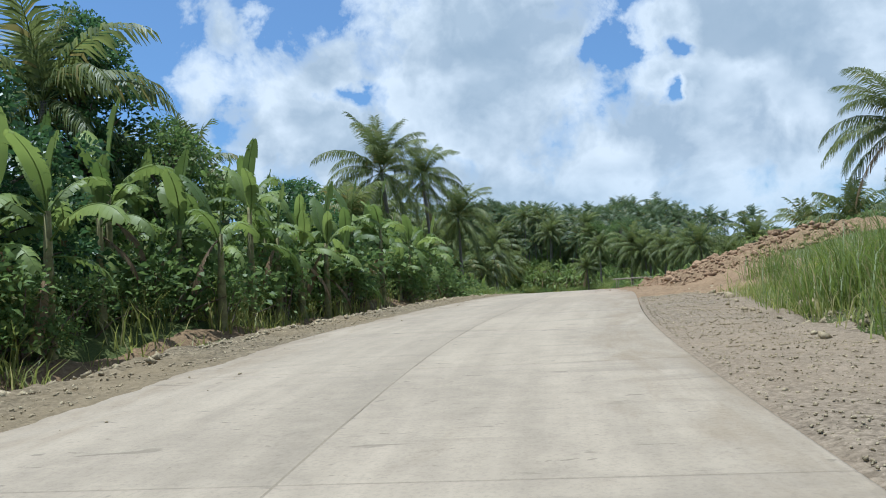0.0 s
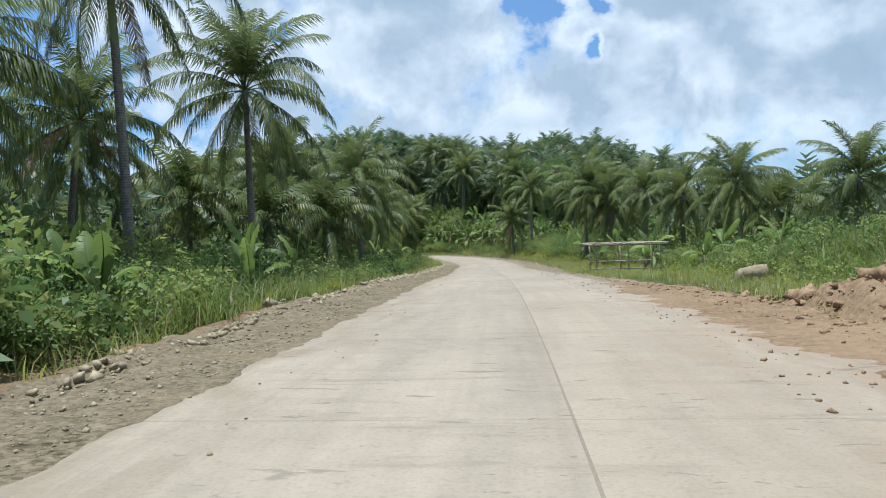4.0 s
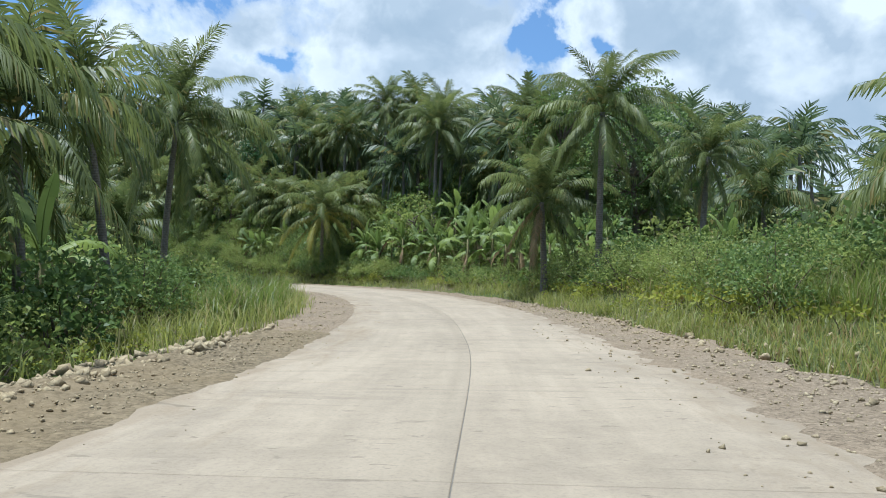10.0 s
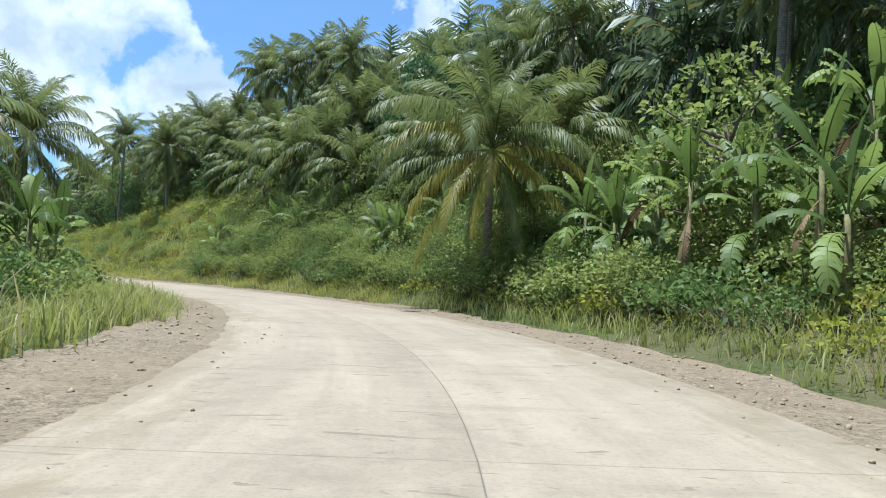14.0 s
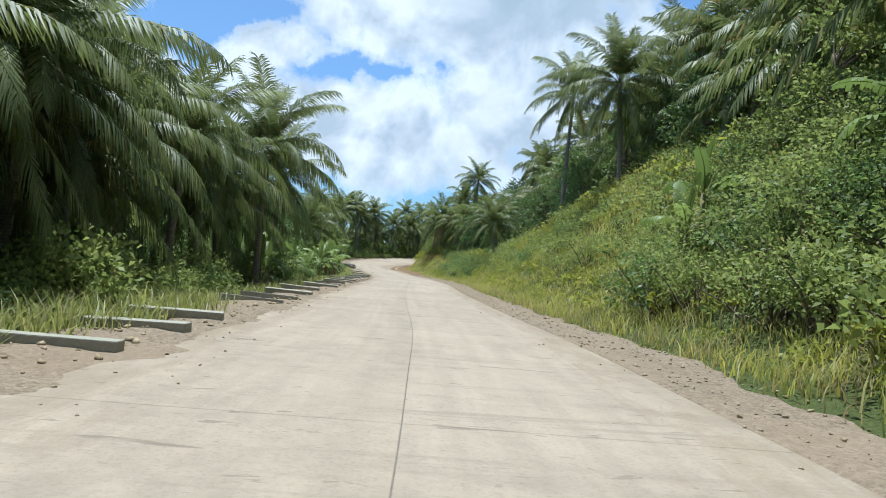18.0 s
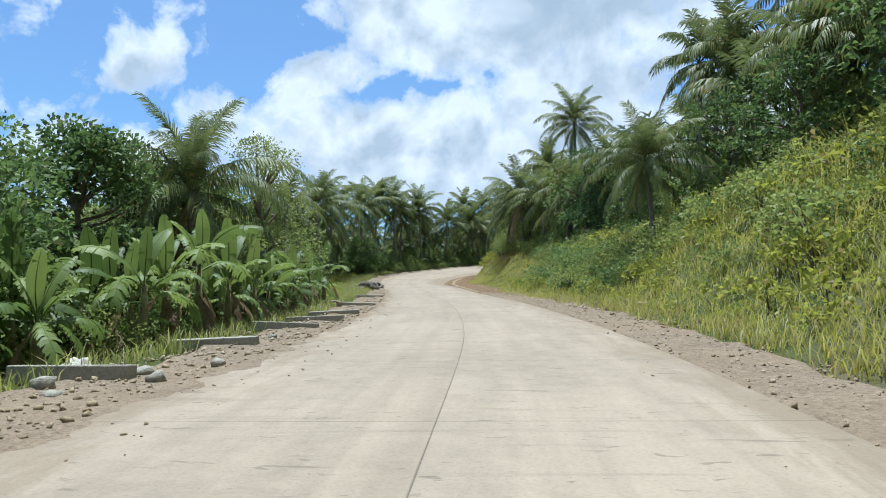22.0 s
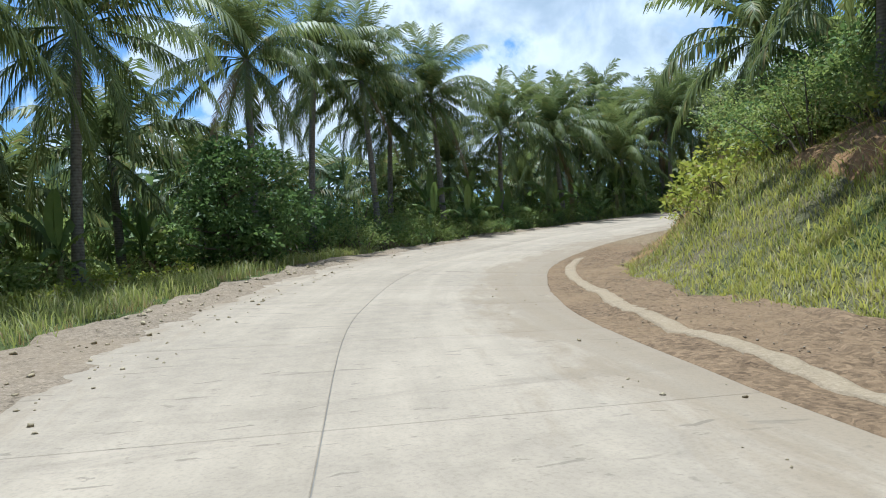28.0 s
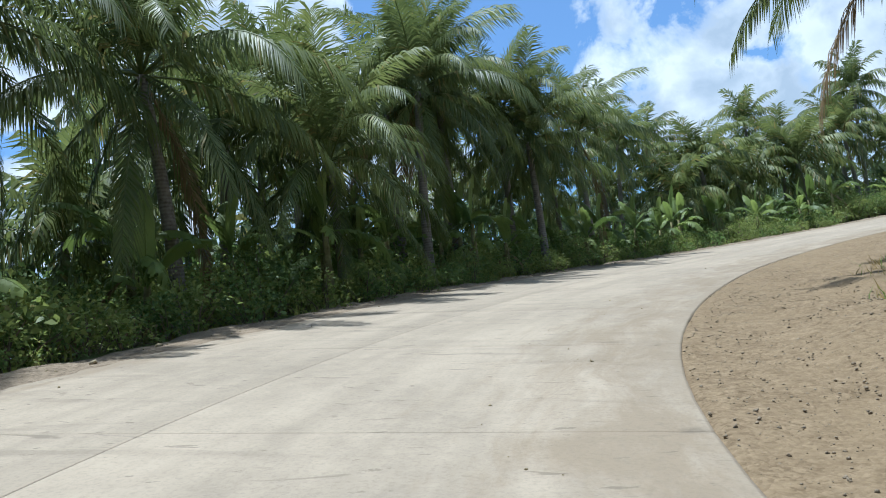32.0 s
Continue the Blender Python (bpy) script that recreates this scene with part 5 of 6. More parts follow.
def build_bananas():
    rng = np.random.default_rng(71)
    taken, seed = [], 500
    for side, s0, s1, d0, d1, count, lo, hi in ((-1, 34, 72, 4.8, 10.5, 56, 1.7, 4.0), (-1, 76, 108, 4.5, 9, 7, 0.8, 2.0), (-1, 127, 152, 5.0, 10, 9, 0.8, 2.2), (-1, 196, 213, 5, 10, 14, 1.4, 3.2),
                                                (-1, 251, 274, 4.6, 8.0, 26, 0.7, 1.9), (-1, 270, 304, 3.6, 9.0, 44, 0.8, 2.2), (-1, 330, 358, 6.0, 9.0, 10, 0.6, 1.8), (-1, 356, 425, 2.2, 6.0, 60, 0.7, 2.4),
                                                (1, 100, 146, 5.5, 10, 16, 0.6, 1.6), (1, 171, 193, 4.6, 10.5, 48, 1.3, 3.3), (1, 160, 172, 8.0, 12.0, 6, 0.8, 1.8), (1, 194, 232, 4.6, 13, 34, 1.0, 2.4), (1, 245, 303, 11, 17, 12, 0.9, 1.8)):
        for x, y in zone_points(rng, side, s0, s1, d0, d1, count, 1.0, taken):
            seed += 1
            banana(x, y, rng.uniform(lo, hi), seed, int(rng.integers(8, 12)))


build_bananas()


# ---------- grass ----------
def blades(rng, x, y, z, tall, wide, lean):
    """Bent tapering blades, two quads each."""
    n = len(x)
    a = rng.uniform(0, 6.28, n)
    d = np.stack([np.cos(a), np.sin(a), np.zeros(n)], 1)
    side = np.stack([-np.sin(a), np.cos(a), np.zeros(n)], 1) * (wide * rng.uniform(0.6, 1.2, n))[:, None]
    h = (tall * rng.uniform(0.5, 1.15, n))[:, None]
    up = np.array([0, 0, 1.0])
    root = np.stack([x, y, z - 0.05], 1)
    l = (lean * rng.uniform(0.3, 1.6, n))[:, None]
    mid, tip = root + up * h * 0.6 + d * h * 0.22 * l, root + up * h * (1 - 0.12 * l) + d * h * 0.62 * l
    v = np.stack([root - side, root + side, mid + side * 0.8, mid - side * 0.8, tip + side * 0.1, tip - side * 0.1], 1).reshape(-1, 3)
    i = np.arange(n)[:, None] * 6
    return v, np.vstack([i + [0, 1, 2, 3], i + [3, 2, 4, 5]])


def meadow(name, label, mat, rows, seed):
    """Grass as one mass; rows: side, stations, distances, blades, tufts, height, blade's width."""
    rng = np.random.default_rng(seed)
    out = Soup()
    for side, s0, s1, d0, d1, count, tufts, tall, wide in rows:
        ts, td = rng.uniform(s0, s1, tufts), d0 + (d1 - d0) * rng.random(tufts)
        P = along(ts, side * (HALF + td))
        _, lat = road_place(P[:, 0], P[:, 1])
        P = P[np.abs(lat) > HALF + d0 - 0.2]
        k = rng.integers(0, len(P), count)
        spreadout = rng.normal(size=(count, 2)) * 0.16 * (0.6 + tall)
        x, y = P[k, 0] + spreadout[:, 0], P[k, 1] + spreadout[:, 1]
        own = 0.65 + 0.7 * np.random.default_rng(seed + 1).random(len(P))
        out.add(*blades(rng, x, y, surface(x, y), tall * own[k], wide, 1.0), 0)
    v, q, i = out.arrays()
    tagged(new(name, mesh_from(name, v, q, [mat])), label, "grass", kind="stuff")


meadow("verge_grass", "green weeds and grass along the road's verges", GRASS,
       ((-1, 68, 150, 2.6, 6.0, 6000, 600, 0.6, 0.012), (-1, 146, 217, 2.0, 7.0, 12000, 1100, 0.8, 0.016), (-1, 213, 308, 1.8, 5.5, 9000, 900, 0.45, 0.014), (-1, 302, 350, 1.5, 9.0, 36000, 4200, 0.5, 0.011),
        (-1, 342, 445, 1.3, 3.0, 3500, 400, 0.4, 0.014), (1, 76, 97, 1.6, 9.0, 7000, 900, 0.45, 0.012), (1, 95, 115, 0.35, 9.0, 26000, 5000, 0.34, 0.009), (1, 113, 152, 2.2, 9.0, 16000, 2000, 0.45, 0.013), (1, 18, 46, 2.5, 10.0, 12000, 1400, 0.45, 0.011), (1, 148, 213, 1.8, 6.5, 14000, 1400, 0.6, 0.014), (-1, 19, 68, 4.0, 8.0, 3500, 250, 1.0, 0.02),
        (1, 302, 373, 5.0, 11.0, 28000, 4500, 0.26, 0.016), (-1, 188, 229, 1.2, 6.0, 15000, 1500, 0.6, 0.015)), 81)
meadow("slope_grass", "tall yellow-green grass covering the steep slope", GRASS_GOLD,
       ((1, 203, 310, 1.7, 6.0, 30000, 5200, 0.48, 0.013), (1, 203, 310, 5.0, 17.0, 46000, 6500, 0.75, 0.017), (1, 303, 345, 3.3, 8.5, 60000, 11000, 0.24, 0.013), (1, 310, 334, 6.5, 9.5, 4000, 400, 0.6, 0.016), (1, 192, 308, 17.0, 30.0, 4000, 500, 1.1, 0.04), (1, 232, 308, 7.0, 13.0, 9000, 260, 1.5, 0.014)), 82)
meadow("dry_grass", "dry tan and green grass on the cut bank and the shoulder's rim", GRASS_DRY,
       ((1, 340, 376, 3.6, 9.0, 15000, 2600, 0.34, 0.016), (1, 338, 385, 1.2, 4.4, 7000, 1100, 0.16, 0.010), (1, 112, 150, 2.2, 4.5, 3500, 400, 0.35, 0.012), (-1, 300, 350, 1.2, 3.0, 3500, 420, 0.25, 0.011),
        (1, 196, 312, 1.6, 3.0, 5000, 700, 0.35, 0.012)), 84)
meadow("reeds", "tall green reeds in dense clumps", REED,
       ((1, 20, 40, 2.9, 9.0, 14000, 360, 1.15, 0.011), (1, 42, 50, 3.6, 6.5, 900, 14, 1.2, 0.010), (1, 148, 169, 4.6, 9.5, 14000, 420, 1.2, 0.011), (1, 85, 112, 6.5, 11.0, 7000, 110, 1.4, 0.016), (1, 122, 148, 6.0, 10.5, 9000, 110, 1.5, 0.012), (-1, 80, 98, 3.4, 6.0, 5000, 60, 1.1, 0.014),
        (-1, 152, 182, 3.0, 6.0, 5000, 70, 1.2, 0.02), (1, 318, 371, 7.5, 10.5, 5000, 120, 1.3, 0.02)), 83)

# ---------- stones and rubble ----------
def stone_soup(rng, fine):
    """A broken stone about one metre across: a cube, cut and worn."""
    bm = bmesh.new()
    bmesh.ops.create_cube(bm, size=1.0)
    if fine:
        bmesh.ops.subdivide_edges(bm, edges=bm.edges[:], cuts=1, use_grid_fill=True)
    squash = np.array([1.0, rng.uniform(0.6, 0.95), rng.uniform(0.45, 0.75)])
    for v in bm.verts:
        r = v.co.length
        v.co = v.co * (0.8 + 0.2 * 0.62 / r) if fine else v.co * 0.9
        v.co = Vector((np.array(v.co) + rng.normal(size=3) * (0.075 if fine else 0.13)) * squash)
    v = np.array([tuple(w.co) for w in bm.verts])
    if not fine:
        v = v @ np.array(Euler(rng.uniform(-0.9, 0.9, 3)).to_matrix())
    q = np.array([[w.index for w in f.verts] for f in bm.faces if len(f.verts) == 4])
    bm.free()
    return v, q, np.zeros(len(q), int)


stone_rng = np.random.default_rng(91)
BOULDERS = [stone_soup(stone_rng, True) for _ in range(6)]
CHIPS = [stone_soup(stone_rng, False) for _ in range(8)]


def heap_top(S, D, x, y):
    """The rubble heap's surface; off the heap it dips under the ground."""
    ends = np.clip(np.minimum(S - 55, 83 - S) / 3.0, 0, 1) * np.clip((D - 1.2) / 0.8, 0, 1) * np.clip((12.5 - D) / 1.5, 0, 1)
    bump = 0.30 * rumple(x, y, 1.2, 3.3) + 0.16 * rumple(x, y, 0.4, 6.1) + 0.08 * rumple(x, y, 0.2, 2.1) + 0.24
    return surface(x, y) - 0.15 + ends * (0.25 + bump)


def rest(x, y):
    """Where a stone comes to rest: on the ground or on the heap."""
    s, lat = road_place(x, y)
    g = surface(x, y)
    return np.where((s > 55) & (s < 83) & (lat > HALF + 1.2) & (lat < HALF + 12.5), np.maximum(g, heap_top(s, lat - HALF, x, y)), g)


def scatter_stones(name, label, mat, rows, seed, shapes):
    """Loose stones as one mass; rows: side, stations, distances from the slab, count, smallest and largest size."""
    rng = np.random.default_rng(seed)
    out = []
    for side, s0, s1, d0, d1, count, lo, hi in rows:
        s, d = rng.uniform(s0, s1, count), rng.uniform(d0, d1, count)
        P = along(s, side * (HALF + d))
        t = np.array(LEFT if side < 0 else RIGHT, float)
        top = loose_top(P, P[:, 2], height(P[:, 0], P[:, 1], False), HALF + d, half(s, side))
        H = np.where(d < np.interp(s, t[:, 0], t[:, 1]) - 0.3, np.where(HALF + d < half(s, side), P[:, 2], top), rest(P[:, 0], P[:, 1]) + 0.02)
        size = lo * (hi / lo) ** (rng.random(count) ** 2.2)
        out += [(x, y, h + 0.10 * z, z, a, k) for x, y, h, z, a, k in zip(P[:, 0], P[:, 1], H, size, rng.uniform(0, 6.28, count), rng.integers(0, len(shapes), count))]
    v, q, i = spread(rng, shapes, out).arrays()
    tagged(new(name, mesh_from(name, v, q, [mat])), label, "stones", kind="stuff")


scatter_stones("gravel_stones", "loose grey stones strewn over the shoulders", STONE,
               ((-1, 22, 150, 0.1, 2.4, 17000, 0.012, 0.055), (-1, 24, 145, 1.3, 2.9, 7500, 0.02, 0.16), (-1, 96, 150, 1.5, 2.7, 1500, 0.05, 0.26), (-1, 150, 224, 0.2, 2.2, 1000, 0.02, 0.10), (-1, 218, 345, 0.0, 1.8, 1800, 0.02, 0.12), (-1, 256, 284, 0.0, 2.6, 2600, 0.012, 0.10),
                (1, 22, 57, 0.1, 3.0, 17000, 0.009, 0.036), (1, 91, 116, 0.0, 0.7, 900, 0.015, 0.08), (1, 114, 165, 0.0, 3.0, 6500, 0.010, 0.08), (1, 112, 165, 1.0, 4.2, 1300, 0.03, 0.17), (1, 155, 308, 0.0, 1.9, 7500, 0.010, 0.07),
                (1, 271, 308, 1.2, 2.8, 260, 0.04, 0.17), (1, 26, 51, 1.8, 3.0, 200, 0.04, 0.18), (-1, 345, 424, 0.2, 1.4, 500, 0.02, 0.1)), 92, CHIPS)
scatter_stones("road_grit", "small stones and crumbs lying on the concrete", STONE,
               ((-1, 24, 424, -1.2, 0.0, 900, 0.012, 0.05), (-1, 300, 352, -1.4, 0.2, 260, 0.02, 0.09), (-1, 210, 300, -1.0, 0.2, 260, 0.02, 0.07), (1, 87, 155, -1.6, 0.0, 700, 0.015, 0.07), (1, 155, 424, -1.0, 0.0, 400, 0.012, 0.05)), 93, CHIPS)
scatter_stones("soil_clods", "crumbled brown clods on the graded soil", SAND, ((1, 304, 340, 0.6, 4.4, 5000, 0.006, 0.032), (1, 332, 374, 1.1, 4.8, 7000, 0.006, 0.032), (1, 344, 386, 0.9, 4.4, 9000, 0.006, 0.03), (1, 342, 366, 3.2, 7.0, 1200, 0.02, 0.10)), 94, CHIPS)
scatter_stones("red_rubble", "broken red-brown rock rubble on the heap", RED_STONE,
               ((1, 55, 84, 1.6, 9.5, 8000, 0.015, 0.16), (1, 55, 84, 1.6, 9.5, 700, 0.10, 0.42), (1, 53, 90, 0.2, 3.5, 2200, 0.02, 0.12), (1, 55, 88, -1.6, 0.4, 500, 0.012, 0.06)), 95, CHIPS)


def heap():
    """The rubble heap's skin of red earth over the rising ground."""
    s, d = np.arange(55, 83, 0.14), np.linspace(1.2, 12.5, 84)
    S, D = np.meshgrid(s, d, indexing="ij")
    P = along(S, HALF + D)
    P[..., 2] = heap_top(S, D, P[..., 0], P[..., 1])
    w = len(d)
    k = (np.arange(len(s) - 1)[:, None] * w + np.arange(w - 1)[None, :]).ravel()
    tagged(new("earth_mound", mesh_from("earth_mound", P.reshape(-1, 3), np.stack([k, k + 1, k + 1 + w, k + w], 1), [RED_EARTH])), "bulldozed mound of red earth and rubble beside the road", "earth mound")


heap()


def boulders():
    rng = np.random.default_rng(96)
    meshes = {}
    for k, shape in enumerate(BOULDERS):
        for mat in (STONE, RED_STONE):
            meshes[k, mat.name] = mesh_from("rock", shape[0], shape[1], [mat])
    spots = [(-1, s, 2.2 + rng.uniform(-0.4, 0.5), rng.uniform(0.16, 0.32), STONE) for s in (45, 52, 58, 69, 76.5, 78, 82, 83.5, 86, 94, 103, 108, 112, 117, 120, 124, 127, 130, 133, 138)]
    spots += [(1, s, 2.2 + rng.uniform(-0.4, 1.2), rng.uniform(0.16, 0.32), STONE) for s in (38, 43, 46, 118, 122, 124, 126, 129, 131, 133, 137, 141, 144, 148, 279, 281.5, 284)]
    spots += [(1, rng.uniform(58, 80), rng.uniform(2.2, 8.0), rng.uniform(0.3, 0.62), RED_STONE) for _ in range(46)]
    spots += [(1, 92.5, 5.0, 0.9, STONE)]
    for side, s, d, size, mat in spots:
        x, y, _ = along(s, side * (HALF + d))
        ob = new("rock", meshes[int(rng.integers(6)), mat.name])
        red = mat is RED_STONE
        ob.matrix_basis = pose(x, y, float(rest(np.array([x]), np.array([y]))[0]) + 0.16 * size + (0.0 if red else 0.08), rng.uniform(-25, 25), rng.uniform(-25, 25), rng.uniform(0, 360)) @ Matrix.Diagonal((size, size, size, 1))
        tagged(ob, "angular red-brown rock on the earth heap" if red else "pale limestone rock at the shoulder's edge", "rock", "heap rocks" if red else "shoulder rocks")


boulders()


# ---------- concrete posts, tyres, blocks, stall ----------
def box_bm(sx, sy, sz, bevel, cuts=0):
    bm = bmesh.new()
    bmesh.ops.create_cube(bm, size=1.0)
    bmesh.ops.scale(bm, vec=(sx, sy, sz), verts=bm.verts)
    bmesh.ops.bevel(bm, geom=bm.edges[:], offset=bevel, segments=2, affect="EDGES", profile=0.6)
    return bm


def posts():
    me = bm_mesh("concrete_post", box_bm(1.75, 0.24, 0.25, 0.018), BLOCK)
    rng = np.random.default_rng(97)
    ends = [(-7.5, 181.2), (-9.6, 182.6), (-12.2, 184.0), (-17.0, 187.4), (-19.1, 188.9), (-22.2, 191.1), (-26.3, 193.3), (-30.4, 196.5), (-35.5, 199.7), (-38.2, 201.7), (-41.1, 203.7),
            (-45.2, 205.8), (-48.9, 208.6), (-52.8, 211.4), (-55.0, 213.1), (-57.6, 215.5), (-64.4, 219.3), (-76.1, 226.3)]
    for x, y in ends:
        s, lat = road_place(x, y)
        a, b = along(s[0], min(lat[0], -HALF - 0.12)), along(s[0] + rng.uniform(-0.3, 0.3), min(lat[0], -HALF - 0.12) - 1.75)
        mid = (a + b) / 2
        z = max(ground_at(mid[0], mid[1]) + 0.04, mid[2] - 0.05) + 0.07
        ob = new("concrete_post", me)
        ob.matrix_basis = pose(mid[0], mid[1], z, rng.uniform(-5, 5), rng.uniform(-3, 3), math.degrees(math.atan2(b[1] - a[1], b[0] - a[0])))
        tagged(ob, "grey concrete post lying across the grassy shoulder", "concrete post", "concrete posts")


posts()


def sacks():
    """Crumpled pale sacks dropped among the posts, with broken lumps of concrete."""
    rng = np.random.default_rng(98)
    for s, lat, long, turn in ((264.0, -4.95, 0.62, 62), (264.9, -5.7, 0.5, 20)):
        bm = bmesh.new()
        bmesh.ops.create_grid(bm, x_segments=22, y_segments=12, size=0.5)
        for v in bm.verts:
            r = max(0.0, 1 - (2 * v.co.x) ** 4) * max(0.0, 1 - (2 * v.co.y) ** 2)
            fold = noise.noise(Vector((v.co.x * 5, v.co.y * 3, s))) + 0.5 * noise.noise(Vector((v.co.x * 11, v.co.y * 9, s)))
            v.co = (v.co.x * long * 1.5 * (1 + 0.12 * fold), v.co.y * long * (0.7 + 0.25 * v.co.x) + 0.05 * fold, r * (0.17 + 0.10 * fold) - 0.02)
        x, y, z = along(s, lat)
        ob = new("sack", bm_mesh("sack", bm, SACKING, True))
        ob.matrix_basis = pose(x, y, max(z - 0.05, ground_at(x, y)) + 0.03, 0, 0, turn)
        tagged(ob, "crumpled dusty white sack among the concrete posts", "sack", "dropped sacks")
    lump = [mesh_from("concrete_lump", BOULDERS[k][0], BOULDERS[k][1], [BLOCK]) for k in range(3)]
    for k, (s, lat, size) in enumerate(((263.7, -3.88, 0.2), (264.2, -4.3, 0.26), (265.4, -3.7, 0.16), (262.9, -4.9, 0.3), (262.3, -4.4, 0.22), (270.2, -4.2, 0.16))):
        x, y, z = along(s, lat)
        ob = new("concrete_lump", lump[k % 3])
        ob.matrix_basis = pose(x, y, z - 0.02 + 0.2 * size, 0, rng.uniform(-20, 20), rng.uniform(0, 360)) @ Matrix.Diagonal((size, size, size, 1))
        tagged(ob, "broken lump of grey concrete beside the posts", "concrete lump", "concrete lumps")


sacks()


def cut_face(side, s0, s1, d0, d1, level, mat, label):
    """Bare soil where the bank was cut, showing in patches through the ground."""
    s, d = np.arange(s0, s1, 0.25), np.linspace(d0, d1, 24)
    S, D = np.meshgrid(s, d, indexing="ij")
    P = along(S, side * (HALF + D))
    ends = np.clip(np.minimum(S - s0, s1 - S) / 4.0, 0, 1) * np.clip(np.minimum(D - d0, d1 - D) / 0.9, 0, 1)
    patch = ends * 0.5 + 0.18 * rumple(P[..., 0], P[..., 1], 1.0, 1.2)
    P[..., 2] = surface(P[..., 0], P[..., 1]) + np.clip(patch - level, -0.25, 0.16) + 0.07 * rumple(P[..., 0], P[..., 1], 0.35, 2.0) + 0.05 * rumple(P[..., 0], P[..., 1], 0.15, 3.0)
    if side < 0:
        P = P[:, ::-1]
    w = len(d)
    k = (np.arange(len(s) - 1)[:, None] * w + np.arange(w - 1)[None, :]).ravel()
    tagged(new("cut_bank", mesh_from("cut_bank", P.reshape(-1, 3), np.stack([k, k + 1, k + 1 + w, k + w], 1), [mat])), label, "earth bank", kind="structure")


cut_face(1, 341, 366, 3.2, 6.6, 0.18, CUT_EARTH, "bare earth of the freshly cut bank, tinted with orange lens flare")
cut_face(1, 322, 340, 6.0, 9.2, 0.30, CUT_EARTH, "bare brown earth showing under the shrubs of the bank")
cut_face(-1, 30, 84, 2.4, 5.6, 0.10, BROWN_SOIL, "bare brown earth of the ravine's edge")


def tyre_parts():
    """A worn lorry tyre, lying flat round the z axis: carcass, and its tread lugs."""
    ring = [(0.30, -0.12), (0.31, -0.15), (0.36, -0.165), (0.44, -0.16), (0.50, -0.135), (0.525, -0.09), (0.53, 0.0), (0.525, 0.09), (0.50, 0.135), (0.44, 0.16), (0.36, 0.165), (0.31, 0.15), (0.30, 0.12), (0.34, 0.08),
            (0.47, 0.07), (0.49, 0.0), (0.47, -0.07), (0.34, -0.08)]
    n, m = 36, len(ring)
    v = [(r * math.cos(2 * math.pi * k / n), r * math.sin(2 * math.pi * k / n), z) for k in range(n) for r, z in ring]
    q = [(k * m + j, ((k + 1) % n) * m + j, ((k + 1) % n) * m + (j + 1) % m, k * m + (j + 1) % m) for k in range(n) for j in range(m)]
    body = mesh_from("carcass", v, q, [RUBBER], smooth=True)
    lugs = Soup()
    for k in range(40):
        for z0, z1 in ((-0.125, -0.05), (-0.03, 0.03), (0.05, 0.125)):
            a0, a1 = 2 * math.pi * k / 40, 2 * math.pi * (k + 0.78) / 40
            w = [(r * math.cos(a), r * math.sin(a), z) for r in (0.515, 0.534) for a in (a0, a1) for z in (z0, z1)]
            lugs.add(w, [(4, 5, 7, 6), (0, 4, 6, 2), (1, 3, 7, 5), (0, 1, 5, 4), (2, 6, 7, 3)], 0)
    return body, lugs.mesh("tread", [RUBBER])


def tyres():
    body, tread = tyre_parts()
    for k, (s, d, up, tip, way) in enumerate([(319.0, 0.55, 0.36, 40, 72), (318.3, 0.95, 0.42, 50, 62), (317.8, 0.85, 0.40, 46, 54), (317.2, 1.05, 0.42, 50, 64), (316.3, 0.85, 0.28, 26, 48), (316.9, 2.0, 0.20, 12, 40),
                                             (317.9, 1.9, 0.40, 50, 50), (318.8, 1.7, 0.38, 44, 66), (315.7, 2.1, 0.18, 6, 0), (319.5, 1.5, 0.40, 48, 72)]):
        x, y, z = along(s, -(HALF + d))
        ob = thing("tyre", "worn dusty black lorry tyre in the roadside pile", "tyre", group="tyre pile")
        ob.matrix_basis = pose(x, y, max(z - 0.05, ground_at(x, y)) + 0.8 * up, 0, 0, way) @ pose(0, 0, 0, tip, 0, 35 * k) @ Matrix.Diagonal((0.8, 0.8, 0.85, 1))
        part("carcass", body, ob)
        part("tread", tread, ob, "worn ribbed tread")
    block = bm_mesh("concrete_block", box_bm(1.35, 0.55, 0.52, 0.03), BLOCK)
    for s, d, turn, up in ((320.1, 0.45, 20, 0.10), (322.4, 1.0, -10, 0.24), (324.2, 0.95, 15, 0.24)):
        x, y, z = along(s, -(HALF + d))
        ob = new("concrete_block", block)
        ob.matrix_basis = pose(x, y, max(z - 0.05, ground_at(x, y)) + up, 2, -2, 150 + turn)
        tagged(ob, "weathered grey concrete block beside the tyre pile", "concrete block", "concrete blocks")


tyres()


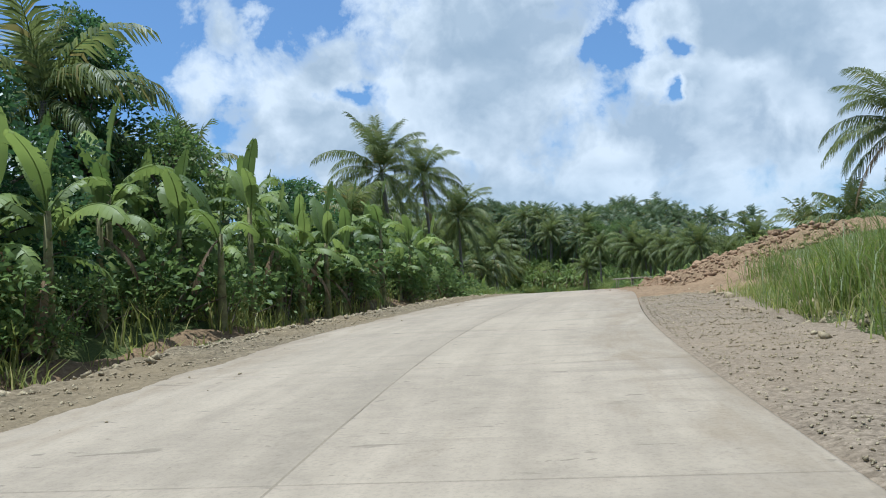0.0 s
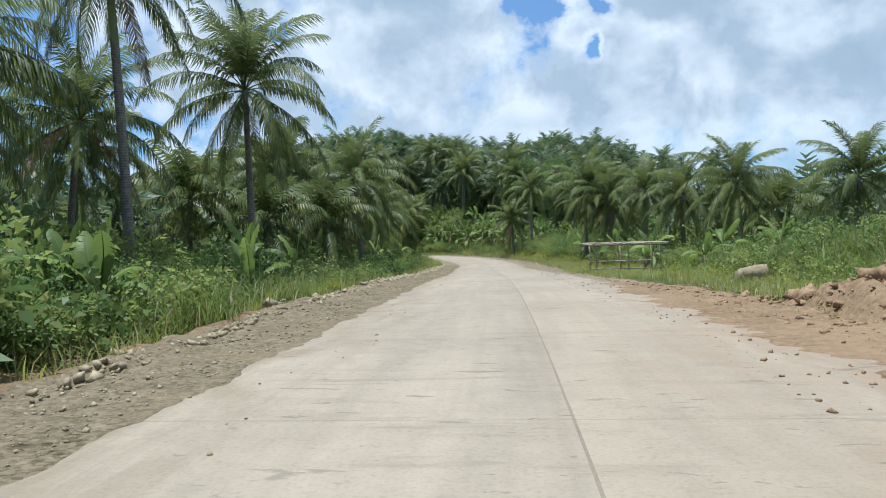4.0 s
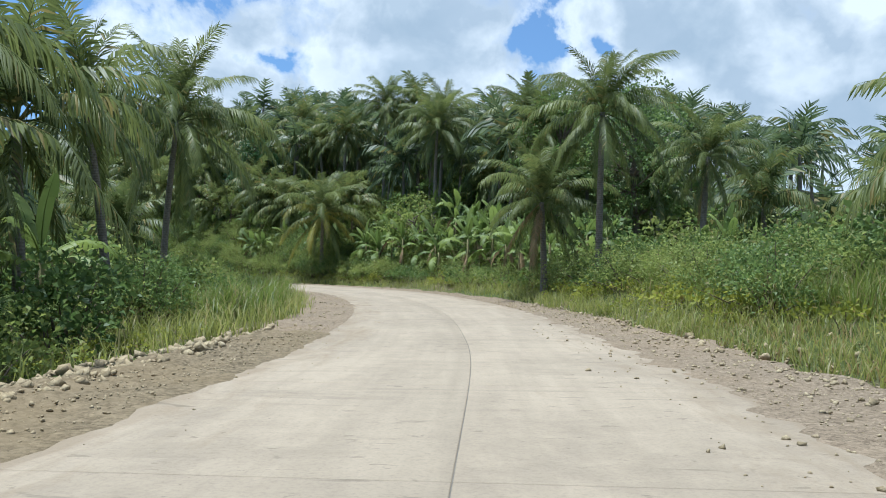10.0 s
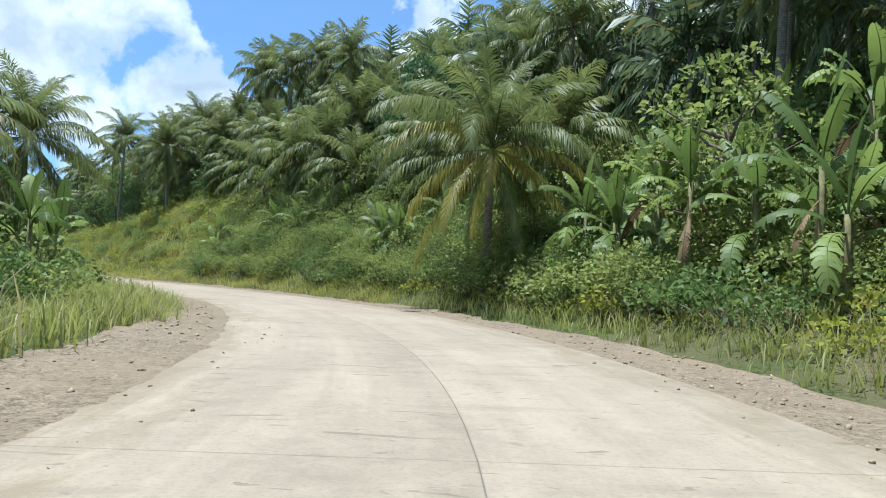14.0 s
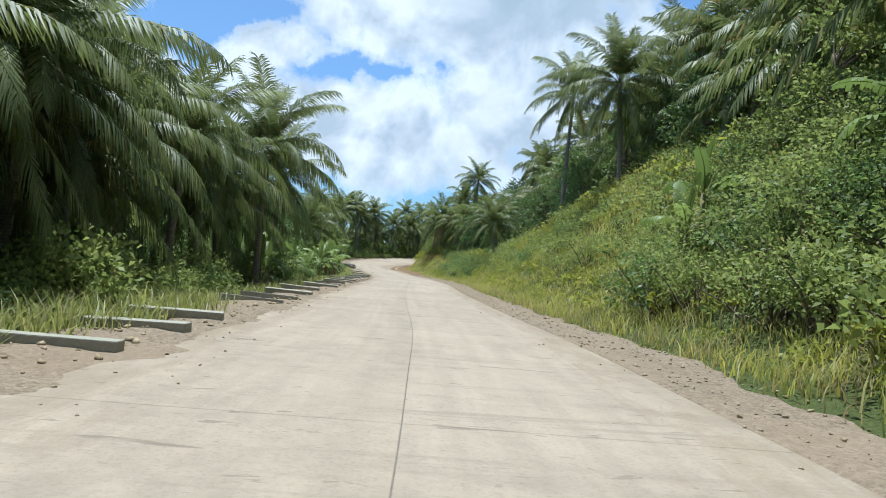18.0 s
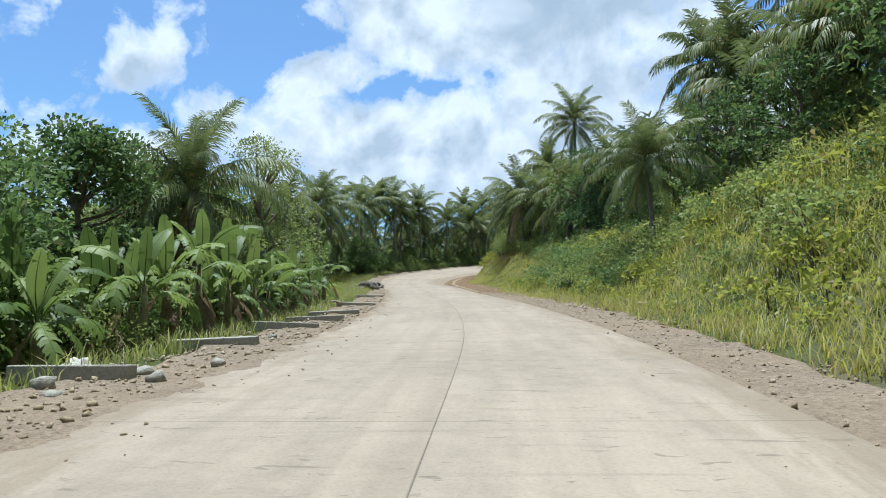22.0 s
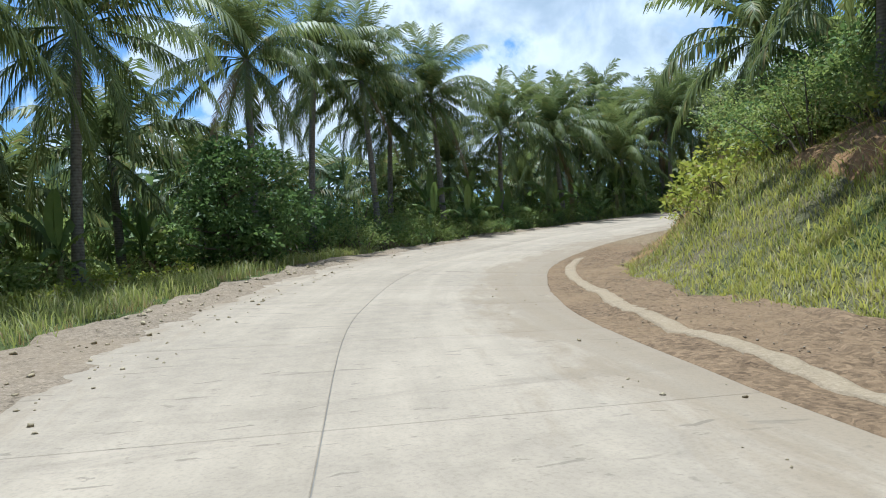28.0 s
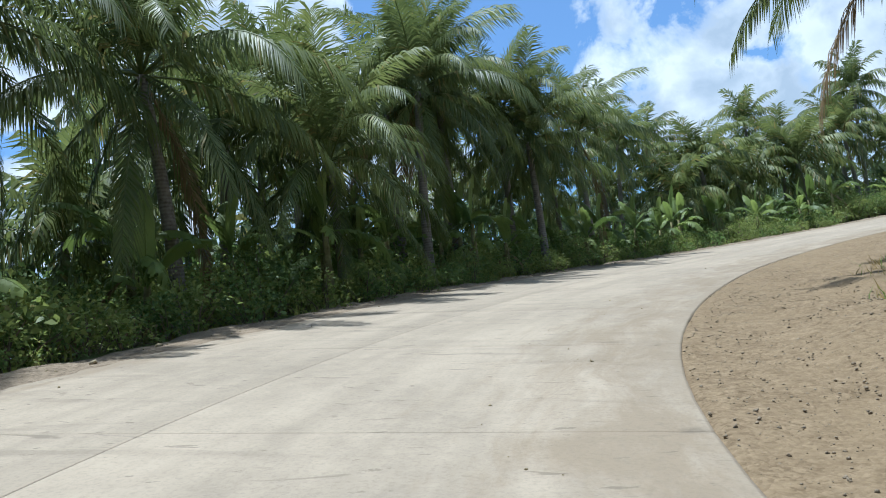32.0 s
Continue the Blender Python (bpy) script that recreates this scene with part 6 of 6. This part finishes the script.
def stall():
    """A small roadside stand: bare poles, a bench board and a flat roof of sticks and thatch."""
    z = ground_at(21.2, 80.2)
    top = 1.75
    ob = thing("market_stall", "makeshift wooden stall with a roof of sticks and a plank bench", "stall")
    ob.matrix_basis = pose(21.2, 80.2, z, 0, 0, -6)
    rng = np.random.default_rng(98)
    for x in (-1.7, 0.0, 1.7):
        for y in (-0.8, 0.8):
            pole = Soup()
            pole.tube([(x, y, -0.3), (x + 0.03, y - 0.02, 0.9), (x + rng.uniform(-0.06, 0.06), y, top)], (0.045, 0.04, 0.035), 7)
            part("post", pole.mesh("post", [WOOD], True), ob)
    for y in (-0.85, 0.85):
        beam = Soup()
        beam.tube([(-2.05, y, top - 0.06), (0, y, top - 0.03), (2.05, y, top - 0.07)], (0.035, 0.035, 0.03), 6)
        part("beam", beam.mesh("beam", [WOOD], True), ob)
    for k in range(34):
        x, stick = -2.1 + k * 0.125, Soup()
        a = rng.uniform(-0.16, 0.16)
        stick.tube([(x, -1.25 + a, top + 0.06 * rng.random()), (x + a * 0.5, 0, top + 0.03 + 0.06 * rng.random()), (x + a, 1.2 + a, top + 0.07 * rng.random())], (0.03, 0.034, 0.02), 5)
        part("roof_stick", stick.mesh("roof_stick", [WOOD], True), ob)
    part("bench", bm_mesh("bench", box_bm(3.6, 0.34, 0.05, 0.008), WOOD), ob, "grey plank bench", pose(0, -0.7, 0.46))
    part("shelf", bm_mesh("shelf", box_bm(3.4, 0.5, 0.04, 0.008), WOOD), ob, "rough board shelf", pose(0, 0.5, 0.8))
    for (x0, y0), (x1, y1), up in (((-63.3, 216.6), (-65.6, 218.6), 0.14), ((-66.2, 217.4), (-64.2, 217.0), 0.30)):
        pole = Soup()
        pole.tube([(x0, y0, ground_at(x0, y0) + up), ((x0 + x1) / 2, (y0 + y1) / 2, ground_at((x0 + x1) / 2, (y0 + y1) / 2) + up), (x1, y1, ground_at(x1, y1) + up)], (0.05, 0.055, 0.045), 7)
        tagged(new("bamboo_pole", pole.mesh("bamboo_pole", [WOOD], True)), "pale bamboo pole lying in the grass", "pole", "bamboo poles")


stall()


# ---------- carriageway pieces ----------
build_road()
